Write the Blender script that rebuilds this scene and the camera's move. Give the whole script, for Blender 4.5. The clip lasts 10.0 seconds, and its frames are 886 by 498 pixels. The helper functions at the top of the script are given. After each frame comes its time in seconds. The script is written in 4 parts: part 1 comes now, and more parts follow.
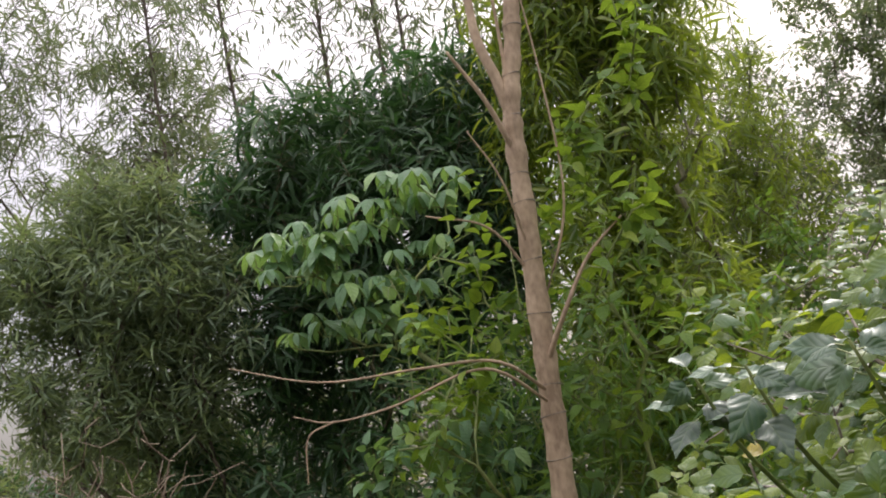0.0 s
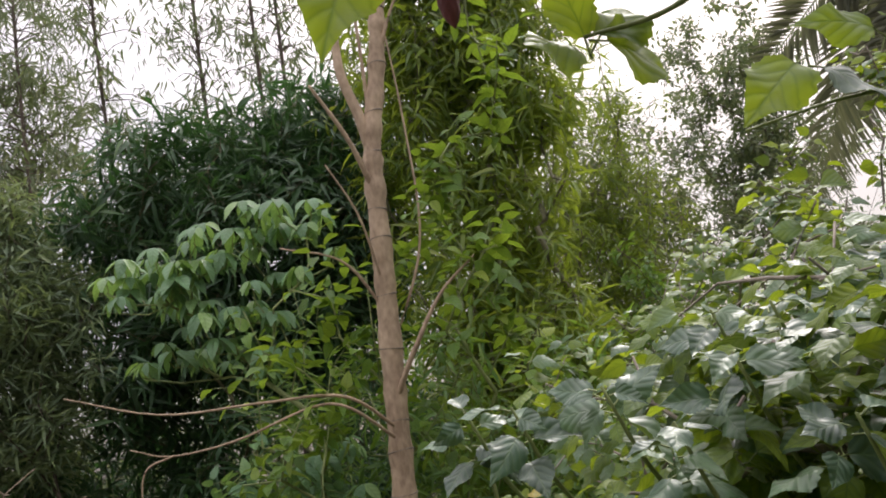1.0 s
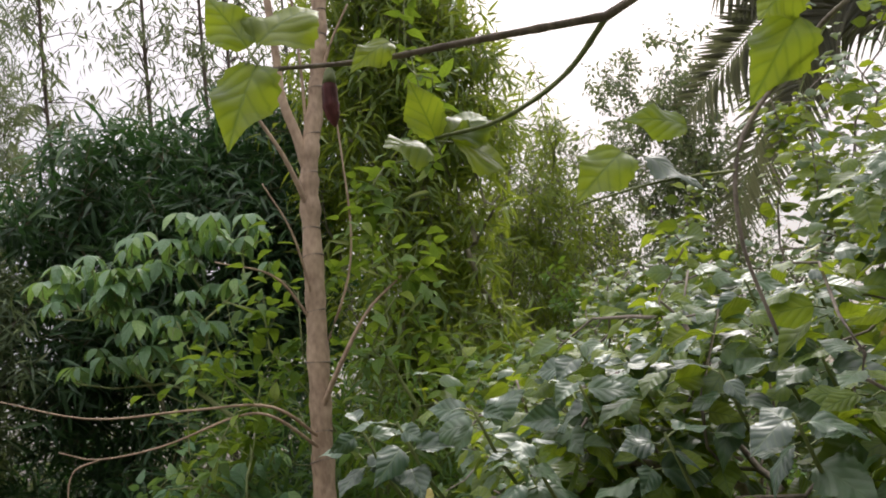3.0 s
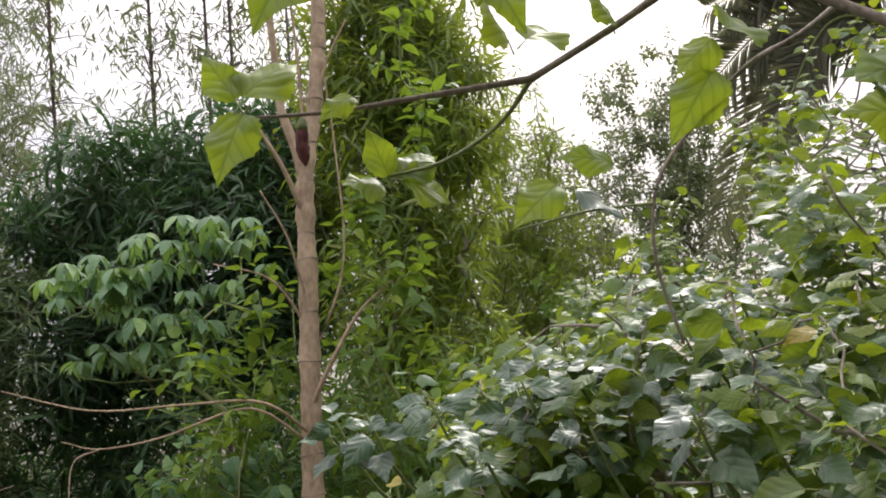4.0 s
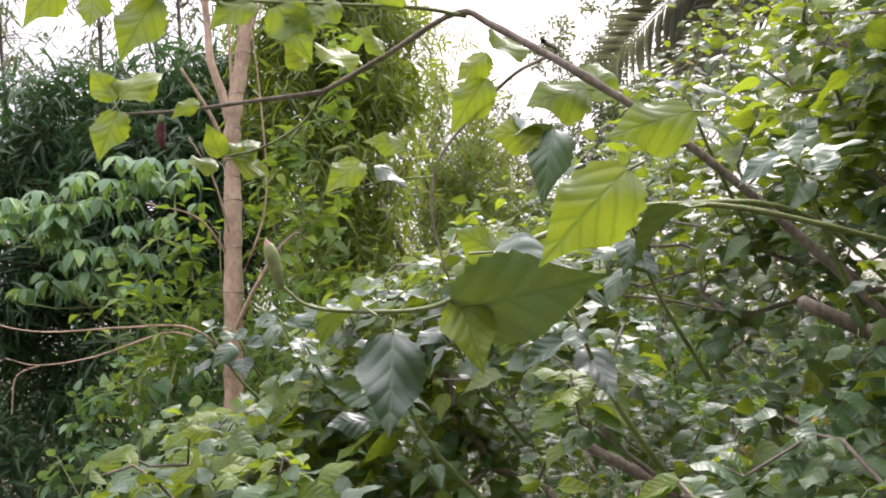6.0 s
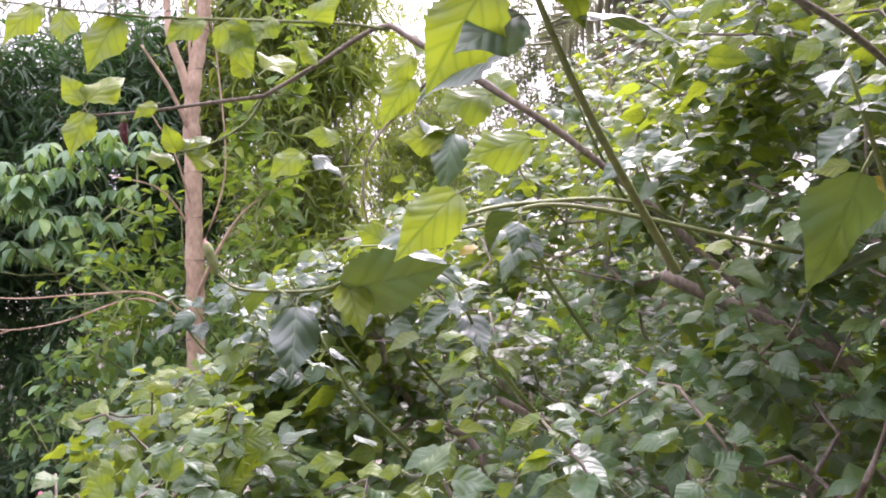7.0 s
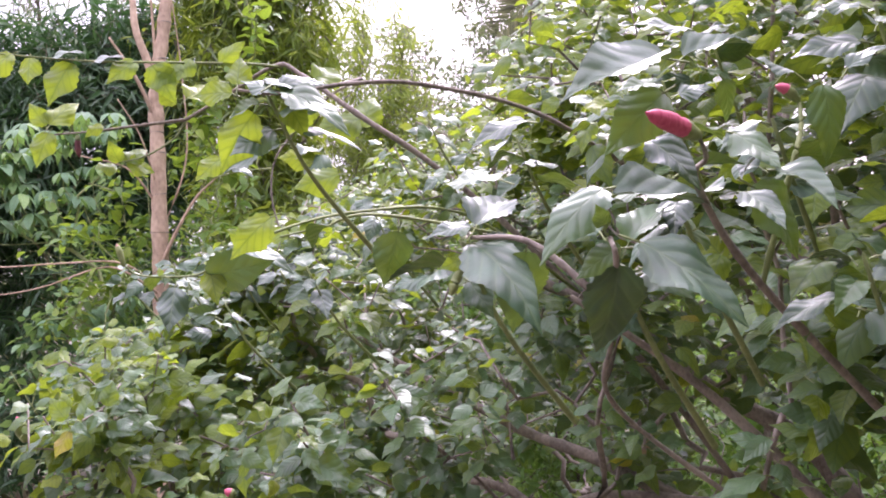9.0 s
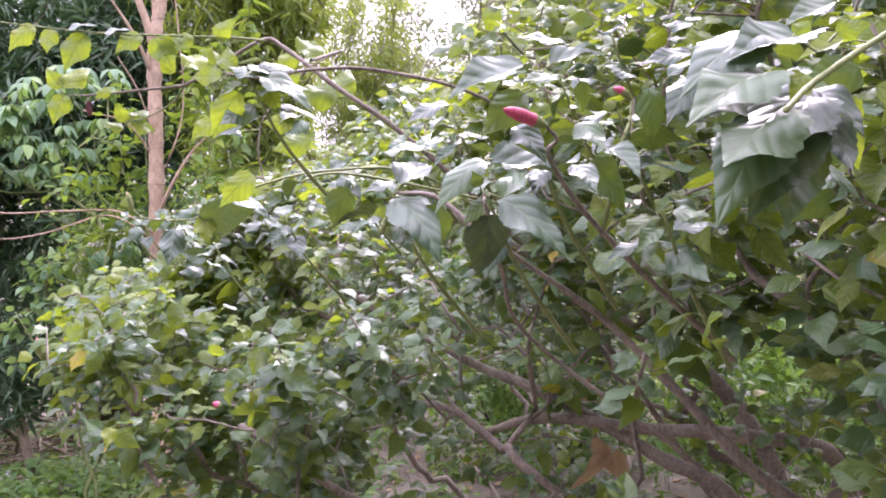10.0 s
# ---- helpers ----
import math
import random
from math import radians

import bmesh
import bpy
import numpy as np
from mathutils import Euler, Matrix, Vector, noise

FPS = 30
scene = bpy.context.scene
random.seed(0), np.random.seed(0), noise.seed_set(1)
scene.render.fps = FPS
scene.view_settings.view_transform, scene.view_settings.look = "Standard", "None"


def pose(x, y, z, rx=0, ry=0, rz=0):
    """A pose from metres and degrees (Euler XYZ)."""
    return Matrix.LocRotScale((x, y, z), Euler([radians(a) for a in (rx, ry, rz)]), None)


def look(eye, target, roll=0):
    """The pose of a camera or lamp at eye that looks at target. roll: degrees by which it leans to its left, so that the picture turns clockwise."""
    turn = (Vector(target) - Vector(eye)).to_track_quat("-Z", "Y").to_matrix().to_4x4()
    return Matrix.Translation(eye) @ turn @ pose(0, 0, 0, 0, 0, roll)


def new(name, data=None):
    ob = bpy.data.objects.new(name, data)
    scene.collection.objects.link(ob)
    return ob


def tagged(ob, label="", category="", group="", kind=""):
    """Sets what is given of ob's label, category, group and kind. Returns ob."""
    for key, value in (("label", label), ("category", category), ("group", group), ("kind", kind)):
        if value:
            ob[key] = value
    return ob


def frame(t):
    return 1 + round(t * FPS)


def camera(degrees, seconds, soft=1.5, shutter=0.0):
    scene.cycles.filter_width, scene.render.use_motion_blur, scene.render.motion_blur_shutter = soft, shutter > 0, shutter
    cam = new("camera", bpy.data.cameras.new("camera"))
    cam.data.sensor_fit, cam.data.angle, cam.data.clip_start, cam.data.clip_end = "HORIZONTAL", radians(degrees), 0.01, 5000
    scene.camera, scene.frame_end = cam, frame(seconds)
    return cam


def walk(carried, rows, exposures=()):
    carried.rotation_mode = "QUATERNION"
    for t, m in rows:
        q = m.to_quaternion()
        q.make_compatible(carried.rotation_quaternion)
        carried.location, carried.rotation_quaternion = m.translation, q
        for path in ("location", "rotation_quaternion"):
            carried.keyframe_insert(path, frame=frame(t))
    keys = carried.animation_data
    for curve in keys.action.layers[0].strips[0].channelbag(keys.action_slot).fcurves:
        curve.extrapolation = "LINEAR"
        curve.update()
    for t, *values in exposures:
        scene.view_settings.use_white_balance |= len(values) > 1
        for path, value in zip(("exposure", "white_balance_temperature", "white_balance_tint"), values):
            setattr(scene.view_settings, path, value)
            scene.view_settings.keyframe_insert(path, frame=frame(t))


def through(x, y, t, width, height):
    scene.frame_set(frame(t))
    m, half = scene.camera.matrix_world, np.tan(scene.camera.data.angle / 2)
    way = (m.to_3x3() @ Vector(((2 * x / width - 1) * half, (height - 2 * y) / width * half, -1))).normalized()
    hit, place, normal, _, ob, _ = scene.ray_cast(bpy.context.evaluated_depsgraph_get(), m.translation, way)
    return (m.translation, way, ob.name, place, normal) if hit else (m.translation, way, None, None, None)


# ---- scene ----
cam = camera(52.5, 10.0, soft=1.9)
PATH = [
    (0, (-0.001, 0.088, 1.67), (0.025, 2.052, 2.049), -9.7),
    (0.5, (0.064, 0.066, 1.663), (0.22, 2.01, 2.06), -9.5),
    (1, (0.123, 0.063, 1.656), (0.405, 2.012, 2.068), -9.1),
    (1.5, (0.138, 0.039, 1.658), (0.504, 1.961, 2.072), -8.7),
    (2, (0.147, 0.004, 1.654), (0.55, 1.924, 2.068), -8.2),
    (2.5, (0.153, -0.056, 1.65), (0.563, 1.856, 2.066), -7.9),
    (4, (0.178, -0.299, 1.617), (0.58, 1.613, 2.044), -6.3),
    (4.5, (0.2, -0.416, 1.601), (0.646, 1.492, 2.001), -6.2),
    (5, (0.234, -0.506, 1.581), (0.714, 1.404, 1.933), -5.8),
    (5.5, (0.269, -0.6, 1.56), (0.756, 1.313, 1.88), -5.6),
    (6, (0.307, -0.766, 1.537), (0.788, 1.154, 1.823), -5.2),
    (7.5, (0.336, -1.15, 1.526), (0.926, 0.754, 1.694), -5.7),
    (8, (0.39, -1.304, 1.515), (0.998, 0.595, 1.67), -5.6),
    (8.5, (0.426, -1.451, 1.499), (1.01, 0.458, 1.623), -5.5),
    (9, (0.424, -1.578, 1.515), (0.995, 0.336, 1.627), -5.4),
    (9.5, (0.398, -1.76, 1.479), (0.966, 0.156, 1.576), -5.2),
    (10, (0.413, -1.908, 1.481), (0.99, 0.006, 1.502), -4.0),
]
walk(cam, [(t, look(eye, target, roll)) for t, eye, target, roll in PATH],
     exposures=[(0, 0.05, 6500, 13), (1.5, -0.2, 6500, 14), (2.5, -0.3, 6500, 13), (4, 0.0, 6500, 12), (5.5, 0.36, 6350, 14),
                (6, 0.58, 6300, 20), (7.5, 1.1, 6000, 36), (9, 1.07, 5950, 36), (10, 1.32, 5880, 40)])

# world: a bright hazy evening sky, low veiled sun behind the plants
SUN_AZ, SUN_EL = radians(28), radians(44)
VEIL_LOW, VEIL_HIGH = 0.25, 3.2
world = bpy.data.worlds.new("hazy_sky")
scene.world = world
world.use_nodes = True
wn, wl = world.node_tree.nodes, world.node_tree.links
wn.clear()
sky = wn.new("ShaderNodeTexSky")
sky.sky_type, sky.sun_disc = "NISHITA", False
sky.sun_elevation, sky.sun_rotation = SUN_EL, SUN_AZ
sky.dust_density, sky.air_density = 4.0, 1.0
sky_bg = wn.new("ShaderNodeBackground")
sky_bg.inputs["Strength"].default_value = 0.05
wl.new(sky.outputs["Color"], sky_bg.inputs["Color"])
veil_bg = wn.new("ShaderNodeBackground")
veil_bg.inputs["Color"].default_value = (1.0, 0.93, 0.95, 1)
# the veil brightens towards the zenith, as an overcast sky does
wtex, wsep = wn.new("ShaderNodeTexCoord"), wn.new("ShaderNodeSeparateXYZ")
wl.new(wtex.outputs["Generated"], wsep.inputs[0])
rise = wn.new("ShaderNodeMapRange")
rise.inputs["To Min"].default_value, rise.inputs["To Max"].default_value = VEIL_LOW, VEIL_HIGH
lift = wn.new("ShaderNodeMath")
lift.operation, lift.inputs[1].default_value = "POWER", 1.5
floor_z = wn.new("ShaderNodeMath")
floor_z.operation, floor_z.inputs[1].default_value = "MAXIMUM", 0.0
wl.new(wsep.outputs["Z"], floor_z.inputs[0])
wl.new(floor_z.outputs[0], lift.inputs[0])
wl.new(lift.outputs[0], rise.inputs["Value"])
wl.new(rise.outputs[0], veil_bg.inputs["Strength"])
both = wn.new("ShaderNodeAddShader")
wl.new(sky_bg.outputs[0], both.inputs[0])
wl.new(veil_bg.outputs[0], both.inputs[1])
wout = wn.new("ShaderNodeOutputWorld")
wl.new(both.outputs[0], wout.inputs["Surface"])
sun = new("sun", bpy.data.lights.new("sun", "SUN"))
sun.data.energy, sun.data.angle, sun.data.color = 2.0, radians(12), (1.0, 0.96, 0.90)
sun.matrix_world = look((9 * math.sin(SUN_AZ), 9 * math.cos(SUN_AZ), 9 * math.tan(SUN_EL)), (0, 0, 0))

rng = np.random.default_rng(7)


# ---- materials ----
def shader(name):
    m = bpy.data.materials.new(name)
    m.use_nodes = True
    n, l = m.node_tree.nodes, m.node_tree.links
    n.clear()
    out = n.new("ShaderNodeOutputMaterial")
    p = n.new("ShaderNodeBsdfPrincipled")
    l.new(p.outputs[0], out.inputs["Surface"])
    return m, n, l, p, out


def math_node(n, l, op, a, b=None):
    k = n.new("ShaderNodeMath")
    k.operation = op
    for i, v in enumerate((a, b)):
        if v is None:
            continue
        if isinstance(v, (int, float)):
            k.inputs[i].default_value = v
        else:
            l.new(v, k.inputs[i])
    return k.outputs[0]


def ramp_node(n, l, fac, stops):
    r = n.new("ShaderNodeValToRGB")
    e = r.color_ramp.elements
    while len(e) < len(stops):
        e.new(0.5)
    for k, (at, c) in zip(e, stops):
        k.position, k.color = at, (*c, 1)
    l.new(fac, r.inputs["Fac"])
    return r.outputs["Color"]


def leaf_material(name, stops, through_colour, through=0.35, rough=0.42, veins=0.0, spots=0.15, gloss=0.5, coat=0.0, sheen=0.0, through_range=None):
    """Leaf surface: colour varies leaf by leaf, with blotches, a pale midrib, side veins in relief and light passing through."""
    m, n, l, p, out = shader(name)
    geo, info = n.new("ShaderNodeNewGeometry"), n.new("ShaderNodeObjectInfo")
    rnd = math_node(n, l, "FRACT", math_node(n, l, "ADD", geo.outputs["Random Per Island"], info.outputs["Random"]))
    colour = ramp_node(n, l, rnd, stops)
    tex = n.new("ShaderNodeTexCoord")
    blot = n.new("ShaderNodeTexNoise")
    blot.inputs["Scale"].default_value = 38.0
    blot.inputs["Detail"].default_value = 4.0
    l.new(geo.outputs["Position"], blot.inputs["Vector"])
    mixb = n.new("ShaderNodeMixRGB")
    mixb.blend_type = "MULTIPLY"
    mixb.inputs["Fac"].default_value = spots * 2
    l.new(colour, mixb.inputs["Color1"])
    l.new(ramp_node(n, l, blot.outputs["Fac"], [(0.3, (0.55, 0.5, 0.45)), (0.65, (1.0, 1.0, 1.0))]), mixb.inputs["Color2"])
    base = mixb.outputs[0]
    if veins:
        sep = n.new("ShaderNodeSeparateXYZ")
        l.new(tex.outputs["UV"], sep.inputs[0])
        across = math_node(n, l, "ABSOLUTE", math_node(n, l, "SUBTRACT", sep.outputs[0], 0.5))
        phase = math_node(n, l, "SUBTRACT", math_node(n, l, "MULTIPLY", sep.outputs[1], 31.0), math_node(n, l, "MULTIPLY", across, 30.0))
        phase = math_node(n, l, "ADD", phase, math_node(n, l, "MULTIPLY", blot.outputs["Fac"], 2.2))
        wavy = math_node(n, l, "ABSOLUTE", math_node(n, l, "COSINE", math_node(n, l, "MULTIPLY", phase, 0.5)))
        side = math_node(n, l, "POWER", wavy, 16.0)
        quilt = math_node(n, l, "POWER", wavy, 3.0)
        mid = math_node(n, l, "SUBTRACT", 1.0, math_node(n, l, "MINIMUM", math_node(n, l, "MULTIPLY", across, 30.0), 1.0))
        rib = math_node(n, l, "MAXIMUM", math_node(n, l, "MULTIPLY", side, 0.55), mid)
        pale = n.new("ShaderNodeMixRGB")
        pale.inputs["Color2"].default_value = (0.16, 0.24, 0.07, 1)
        l.new(math_node(n, l, "MULTIPLY", rib, 0.3), pale.inputs["Fac"])
        l.new(base, pale.inputs["Color1"])
        base = pale.outputs[0]
        bump = n.new("ShaderNodeBump")
        bump.inputs["Strength"].default_value = veins
        bump.inputs["Distance"].default_value = 0.006
        height = math_node(n, l, "ADD", math_node(n, l, "MULTIPLY", math_node(n, l, "MAXIMUM", quilt, mid), -1.0), math_node(n, l, "MULTIPLY", blot.outputs["Fac"], 0.9))
        l.new(height, bump.inputs["Height"])
        l.new(bump.outputs[0], p.inputs["Normal"])
    l.new(base, p.inputs["Base Color"])
    l.new(ramp_node(n, l, blot.outputs["Fac"], [(0.25, (rough - 0.08,) * 3), (0.75, (rough + 0.14,) * 3)]), p.inputs["Roughness"])
    p.inputs["Specular IOR Level"].default_value = gloss
    p.inputs["Coat Weight"].default_value = coat
    p.inputs["Sheen Weight"].default_value, p.inputs["Sheen Roughness"].default_value = sheen, 0.45
    p.inputs["Coat Roughness"].default_value = 0.35
    tr = n.new("ShaderNodeBsdfTranslucent")
    tint = n.new("ShaderNodeMixRGB")
    tint.blend_type = "MULTIPLY"
    tint.inputs["Fac"].default_value = 0.5
    tint.inputs["Color1"].default_value = (*through_colour, 1)
    l.new(ramp_node(n, l, rnd, [(0.0, (0.55, 0.6, 0.5)), (1.0, (1.0, 1.0, 0.8))]), tint.inputs["Color2"])
    if veins:
        net = n.new("ShaderNodeMixRGB")
        net.blend_type = "MULTIPLY"
        net.inputs["Color2"].default_value = (0.42, 0.5, 0.35, 1)
        l.new(math_node(n, l, "MINIMUM", math_node(n, l, "ADD", math_node(n, l, "MULTIPLY", rib, 0.8), math_node(n, l, "MULTIPLY", blot.outputs["Fac"], 0.5)), 1.0), net.inputs["Fac"])
        l.new(tint.outputs[0], net.inputs["Color1"])
        l.new(net.outputs[0], tr.inputs["Color"])
    else:
        l.new(tint.outputs[0], tr.inputs["Color"])
    mix = n.new("ShaderNodeMixShader")
    mix.inputs["Fac"].default_value = through
    if through_range:
        thin = n.new("ShaderNodeMapRange")
        thin.inputs["From Min"].default_value, thin.inputs["From Max"].default_value = 0.35, 0.95
        thin.inputs["To Min"].default_value, thin.inputs["To Max"].default_value = through_range
        l.new(rnd, thin.inputs["Value"])
        l.new(thin.outputs[0], mix.inputs["Fac"])
    l.new(p.outputs[0], mix.inputs[1])
    l.new(tr.outputs[0], mix.inputs[2])
    l.new(mix.outputs[0], out.inputs["Surface"])
    return m


def bark_material(name, dark, light, scale=30.0, stretch=0.25, rough=0.85, bump_by=0.5):
    m, n, l, p, out = shader(name)
    geo = n.new("ShaderNodeNewGeometry")
    mp = n.new("ShaderNodeMapping")
    mp.inputs["Scale"].default_value = (1, 1, stretch)
    l.new(geo.outputs["Position"], mp.inputs["Vector"])
    fine, coarse = n.new("ShaderNodeTexNoise"), n.new("ShaderNodeTexNoise")
    fine.inputs["Scale"].default_value, fine.inputs["Detail"].default_value = scale * 4, 6
    coarse.inputs["Scale"].default_value, coarse.inputs["Detail"].default_value = scale * 0.5, 3
    l.new(mp.outputs[0], fine.inputs["Vector"])
    l.new(geo.outputs["Position"], coarse.inputs["Vector"])
    both_n = math_node(n, l, "ADD", math_node(n, l, "MULTIPLY", fine.outputs["Fac"], 0.5), math_node(n, l, "MULTIPLY", coarse.outputs["Fac"], 0.5))
    l.new(ramp_node(n, l, both_n, [(0.35, dark), (0.62, light)]), p.inputs["Base Color"])
    p.inputs["Roughness"].default_value = rough
    bump = n.new("ShaderNodeBump")
    bump.inputs["Strength"].default_value, bump.inputs["Distance"].default_value = bump_by, 0.006
    l.new(fine.outputs["Fac"], bump.inputs["Height"])
    l.new(bump.outputs[0], p.inputs["Normal"])
    return m


M = {
    "hibiscus": leaf_material("hibiscus_leaf", [(0.0, (0.032, 0.086, 0.036)), (0.5, (0.056, 0.138, 0.050)), (0.85, (0.09, 0.178, 0.052)), (0.97, (0.12, 0.20, 0.05)), (0.985, (0.13, 0.2, 0.05)), (1.0, (0.50, 0.36, 0.03))],
                              (0.42, 0.53, 0.035), 0.30, 0.42, 0.2, 0.22, 0.5, 0.12, 0.05, (0.18, 0.5)),
    "hibiscus_mature": leaf_material("mature_hibiscus_leaf", [(0.0, (0.022, 0.064, 0.034)), (0.6, (0.040, 0.108, 0.050)), (1.0, (0.07, 0.15, 0.055))],
                                     (0.30, 0.42, 0.03), 0.22, 0.44, 0.22, 0.28, 0.55, 0.2, 0.1, (0.05, 0.16)),
    # yellower, brighter copy of the hibiscus leaf: backlight put into its colour
    "hibiscus_backlit": leaf_material("backlit_hibiscus_leaf", [(0.0, (0.09, 0.16, 0.03)), (0.6, (0.13, 0.22, 0.03)), (1.0, (0.20, 0.27, 0.03))], (0.46, 0.57, 0.035), 0.46, 0.46, 0.24, 0.15, 0.4, 0.05, 0.05),
    "sapling": leaf_material("sapling_leaf", [(0.0, (0.06, 0.14, 0.022)), (0.7, (0.12, 0.25, 0.03)), (1.0, (0.25, 0.34, 0.03))], (0.38, 0.54, 0.05), 0.40, 0.45, 0.3, sheen=0.05),
    "palmate": leaf_material("palmate_leaf", [(0.0, (0.10, 0.22, 0.115)), (0.7, (0.17, 0.33, 0.165)), (1.0, (0.26, 0.42, 0.14))], (0.40, 0.62, 0.14), 0.34, 0.42, 0.3, sheen=0.1),
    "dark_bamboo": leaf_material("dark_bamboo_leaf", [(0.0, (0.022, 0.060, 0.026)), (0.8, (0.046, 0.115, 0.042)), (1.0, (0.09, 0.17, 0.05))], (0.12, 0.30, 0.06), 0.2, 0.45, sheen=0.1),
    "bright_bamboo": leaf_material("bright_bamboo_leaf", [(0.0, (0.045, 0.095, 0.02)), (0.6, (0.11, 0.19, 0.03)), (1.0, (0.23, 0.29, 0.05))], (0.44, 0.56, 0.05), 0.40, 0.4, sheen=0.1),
    "fine": leaf_material("fine_leaf", [(0.0, (0.085, 0.135, 0.08)), (0.7, (0.155, 0.23, 0.12)), (1.0, (0.25, 0.33, 0.14))], (0.36, 0.46, 0.14), 0.32, 0.5, sheen=0.1),
    "far": leaf_material("far_leaf", [(0.0, (0.075, 0.11, 0.065)), (0.7, (0.13, 0.17, 0.095)), (1.0, (0.22, 0.23, 0.13))], (0.28, 0.36, 0.12), 0.32, 0.55),
    "weed": leaf_material("weed_leaf", [(0.0, (0.05, 0.13, 0.035)), (0.7, (0.10, 0.21, 0.045)), (1.0, (0.18, 0.28, 0.045))], (0.3, 0.5, 0.05), 0.35, 0.5, sheen=0.15),
    "dry_leaf": leaf_material("dry_leaf", [(0.0, (0.26, 0.17, 0.09)), (0.6, (0.42, 0.29, 0.17)), (1.0, (0.50, 0.38, 0.23))], (0.42, 0.30, 0.16), 0.25, 0.75),
    "palm": leaf_material("palm_leaflet", [(0.0, (0.10, 0.11, 0.07)), (1.0, (0.2, 0.2, 0.13))], (0.22, 0.24, 0.12), 0.3, 0.45),
    "pale_bark": bark_material("pale_smooth_bark", (0.24, 0.175, 0.115), (0.48, 0.37, 0.255), 14, 0.5, 0.8, 0.35),
    "hib_bark": bark_material("hibiscus_bark", (0.12, 0.10, 0.08), (0.30, 0.26, 0.21), 35, 0.6, 0.85, 0.5),
    "green_twig": bark_material("green_twig", (0.12, 0.16, 0.05), (0.24, 0.29, 0.10), 40, 0.6, 0.6, 0.2),
    "dark_twig": bark_material("dark_twig", (0.05, 0.04, 0.03), (0.13, 0.10, 0.075), 30),
    "culm": bark_material("bamboo_culm", (0.07, 0.075, 0.035), (0.17, 0.16, 0.08), 20, 0.2, 0.5, 0.2),
    "dry_stick": bark_material("dry_stick", (0.16, 0.12, 0.08), (0.38, 0.31, 0.23), 30),
}


# ---- mesh makers ----
def mesh_from(name, verts, faces, uvs=None, smooth=True):
    """verts: (n, 3); faces: (k, 3) or (k, 4) of one size; uvs: (n, 2) by vertex."""
    me = bpy.data.meshes.new(name)
    v, f = np.asarray(verts, np.float32), np.asarray(faces, np.int32)
    k, s = f.shape
    me.vertices.add(len(v))
    me.vertices.foreach_set("co", v.ravel())
    me.loops.add(k * s)
    me.loops.foreach_set("vertex_index", f.ravel())
    me.polygons.add(k)
    me.polygons.foreach_set("loop_start", np.arange(0, k * s, s, dtype=np.int32))
    if uvs is not None:
        layer = me.uv_layers.new(name="UVMap")
        layer.data.foreach_set("uv", np.asarray(uvs, np.float32)[f.ravel()].ravel())
    me.polygons.foreach_set("use_smooth", np.full(k, smooth, dtype=bool))
    me.update(calc_edges=True)
    me.validate()
    return me


def leaf_template(rows, outline, droop=0.15, fold=0.12, wave=0.0, teeth=0.0, half=1, curl=0.0):
    """A leaf of length 1 along y: outline(u) is its half width. Quads, half columns a side."""
    verts, uvs, faces = [], [], []
    cols = 2 * half + 1
    for i in range(rows + 1):
        u = i / rows
        w = outline(u)
        jag = teeth * (1 if i % 2 else -0.6) if 0 < i < rows else 0
        for j in range(cols):
            s = (j - half) / half
            edge = abs(s) == 1
            x = s * (w + (jag * w if edge else 0))
            z = -droop * u * u + fold * abs(s) * w * 2 + wave * abs(s) * w * math.sin(u * 9 + (2 if s > 0 else 0)) - curl * (abs(s) ** 2) * w
            verts.append((x, u - (0.02 if edge and i % 2 else 0), z))
            uvs.append((0.5 + s * 0.5 * (w / 0.4 if w < 0.4 else 1), u))
    for i in range(rows):
        for j in range(cols - 1):
            a = i * cols + j
            faces.append((a, a + 1, a + cols + 1, a + cols))
    return np.array(verts), np.array(faces), np.array(uvs)


def ovate(wide, peak=0.32):
    def f(u):
        return max(0.012, wide * (math.sin(math.pi * u ** (math.log(0.5) / math.log(peak))) ** 0.8 if 0 < u < 1 else 0))
    return f


def lance(wide, peak=0.3):
    def f(u):
        return max(0.004, wide * (math.sin(math.pi * u ** (math.log(0.5) / math.log(peak))) if 0 < u < 1 else 0))
    return f


def toothed(wide, peak=0.37):
    def f(u):
        if not 0 < u < 1:
            return 0.008
        body = math.sin(math.pi * u ** (math.log(0.5) / math.log(peak))) ** 0.92
        return max(0.008, wide * body * (1 - 0.5 * max(0.0, u - 0.5)))
    return f


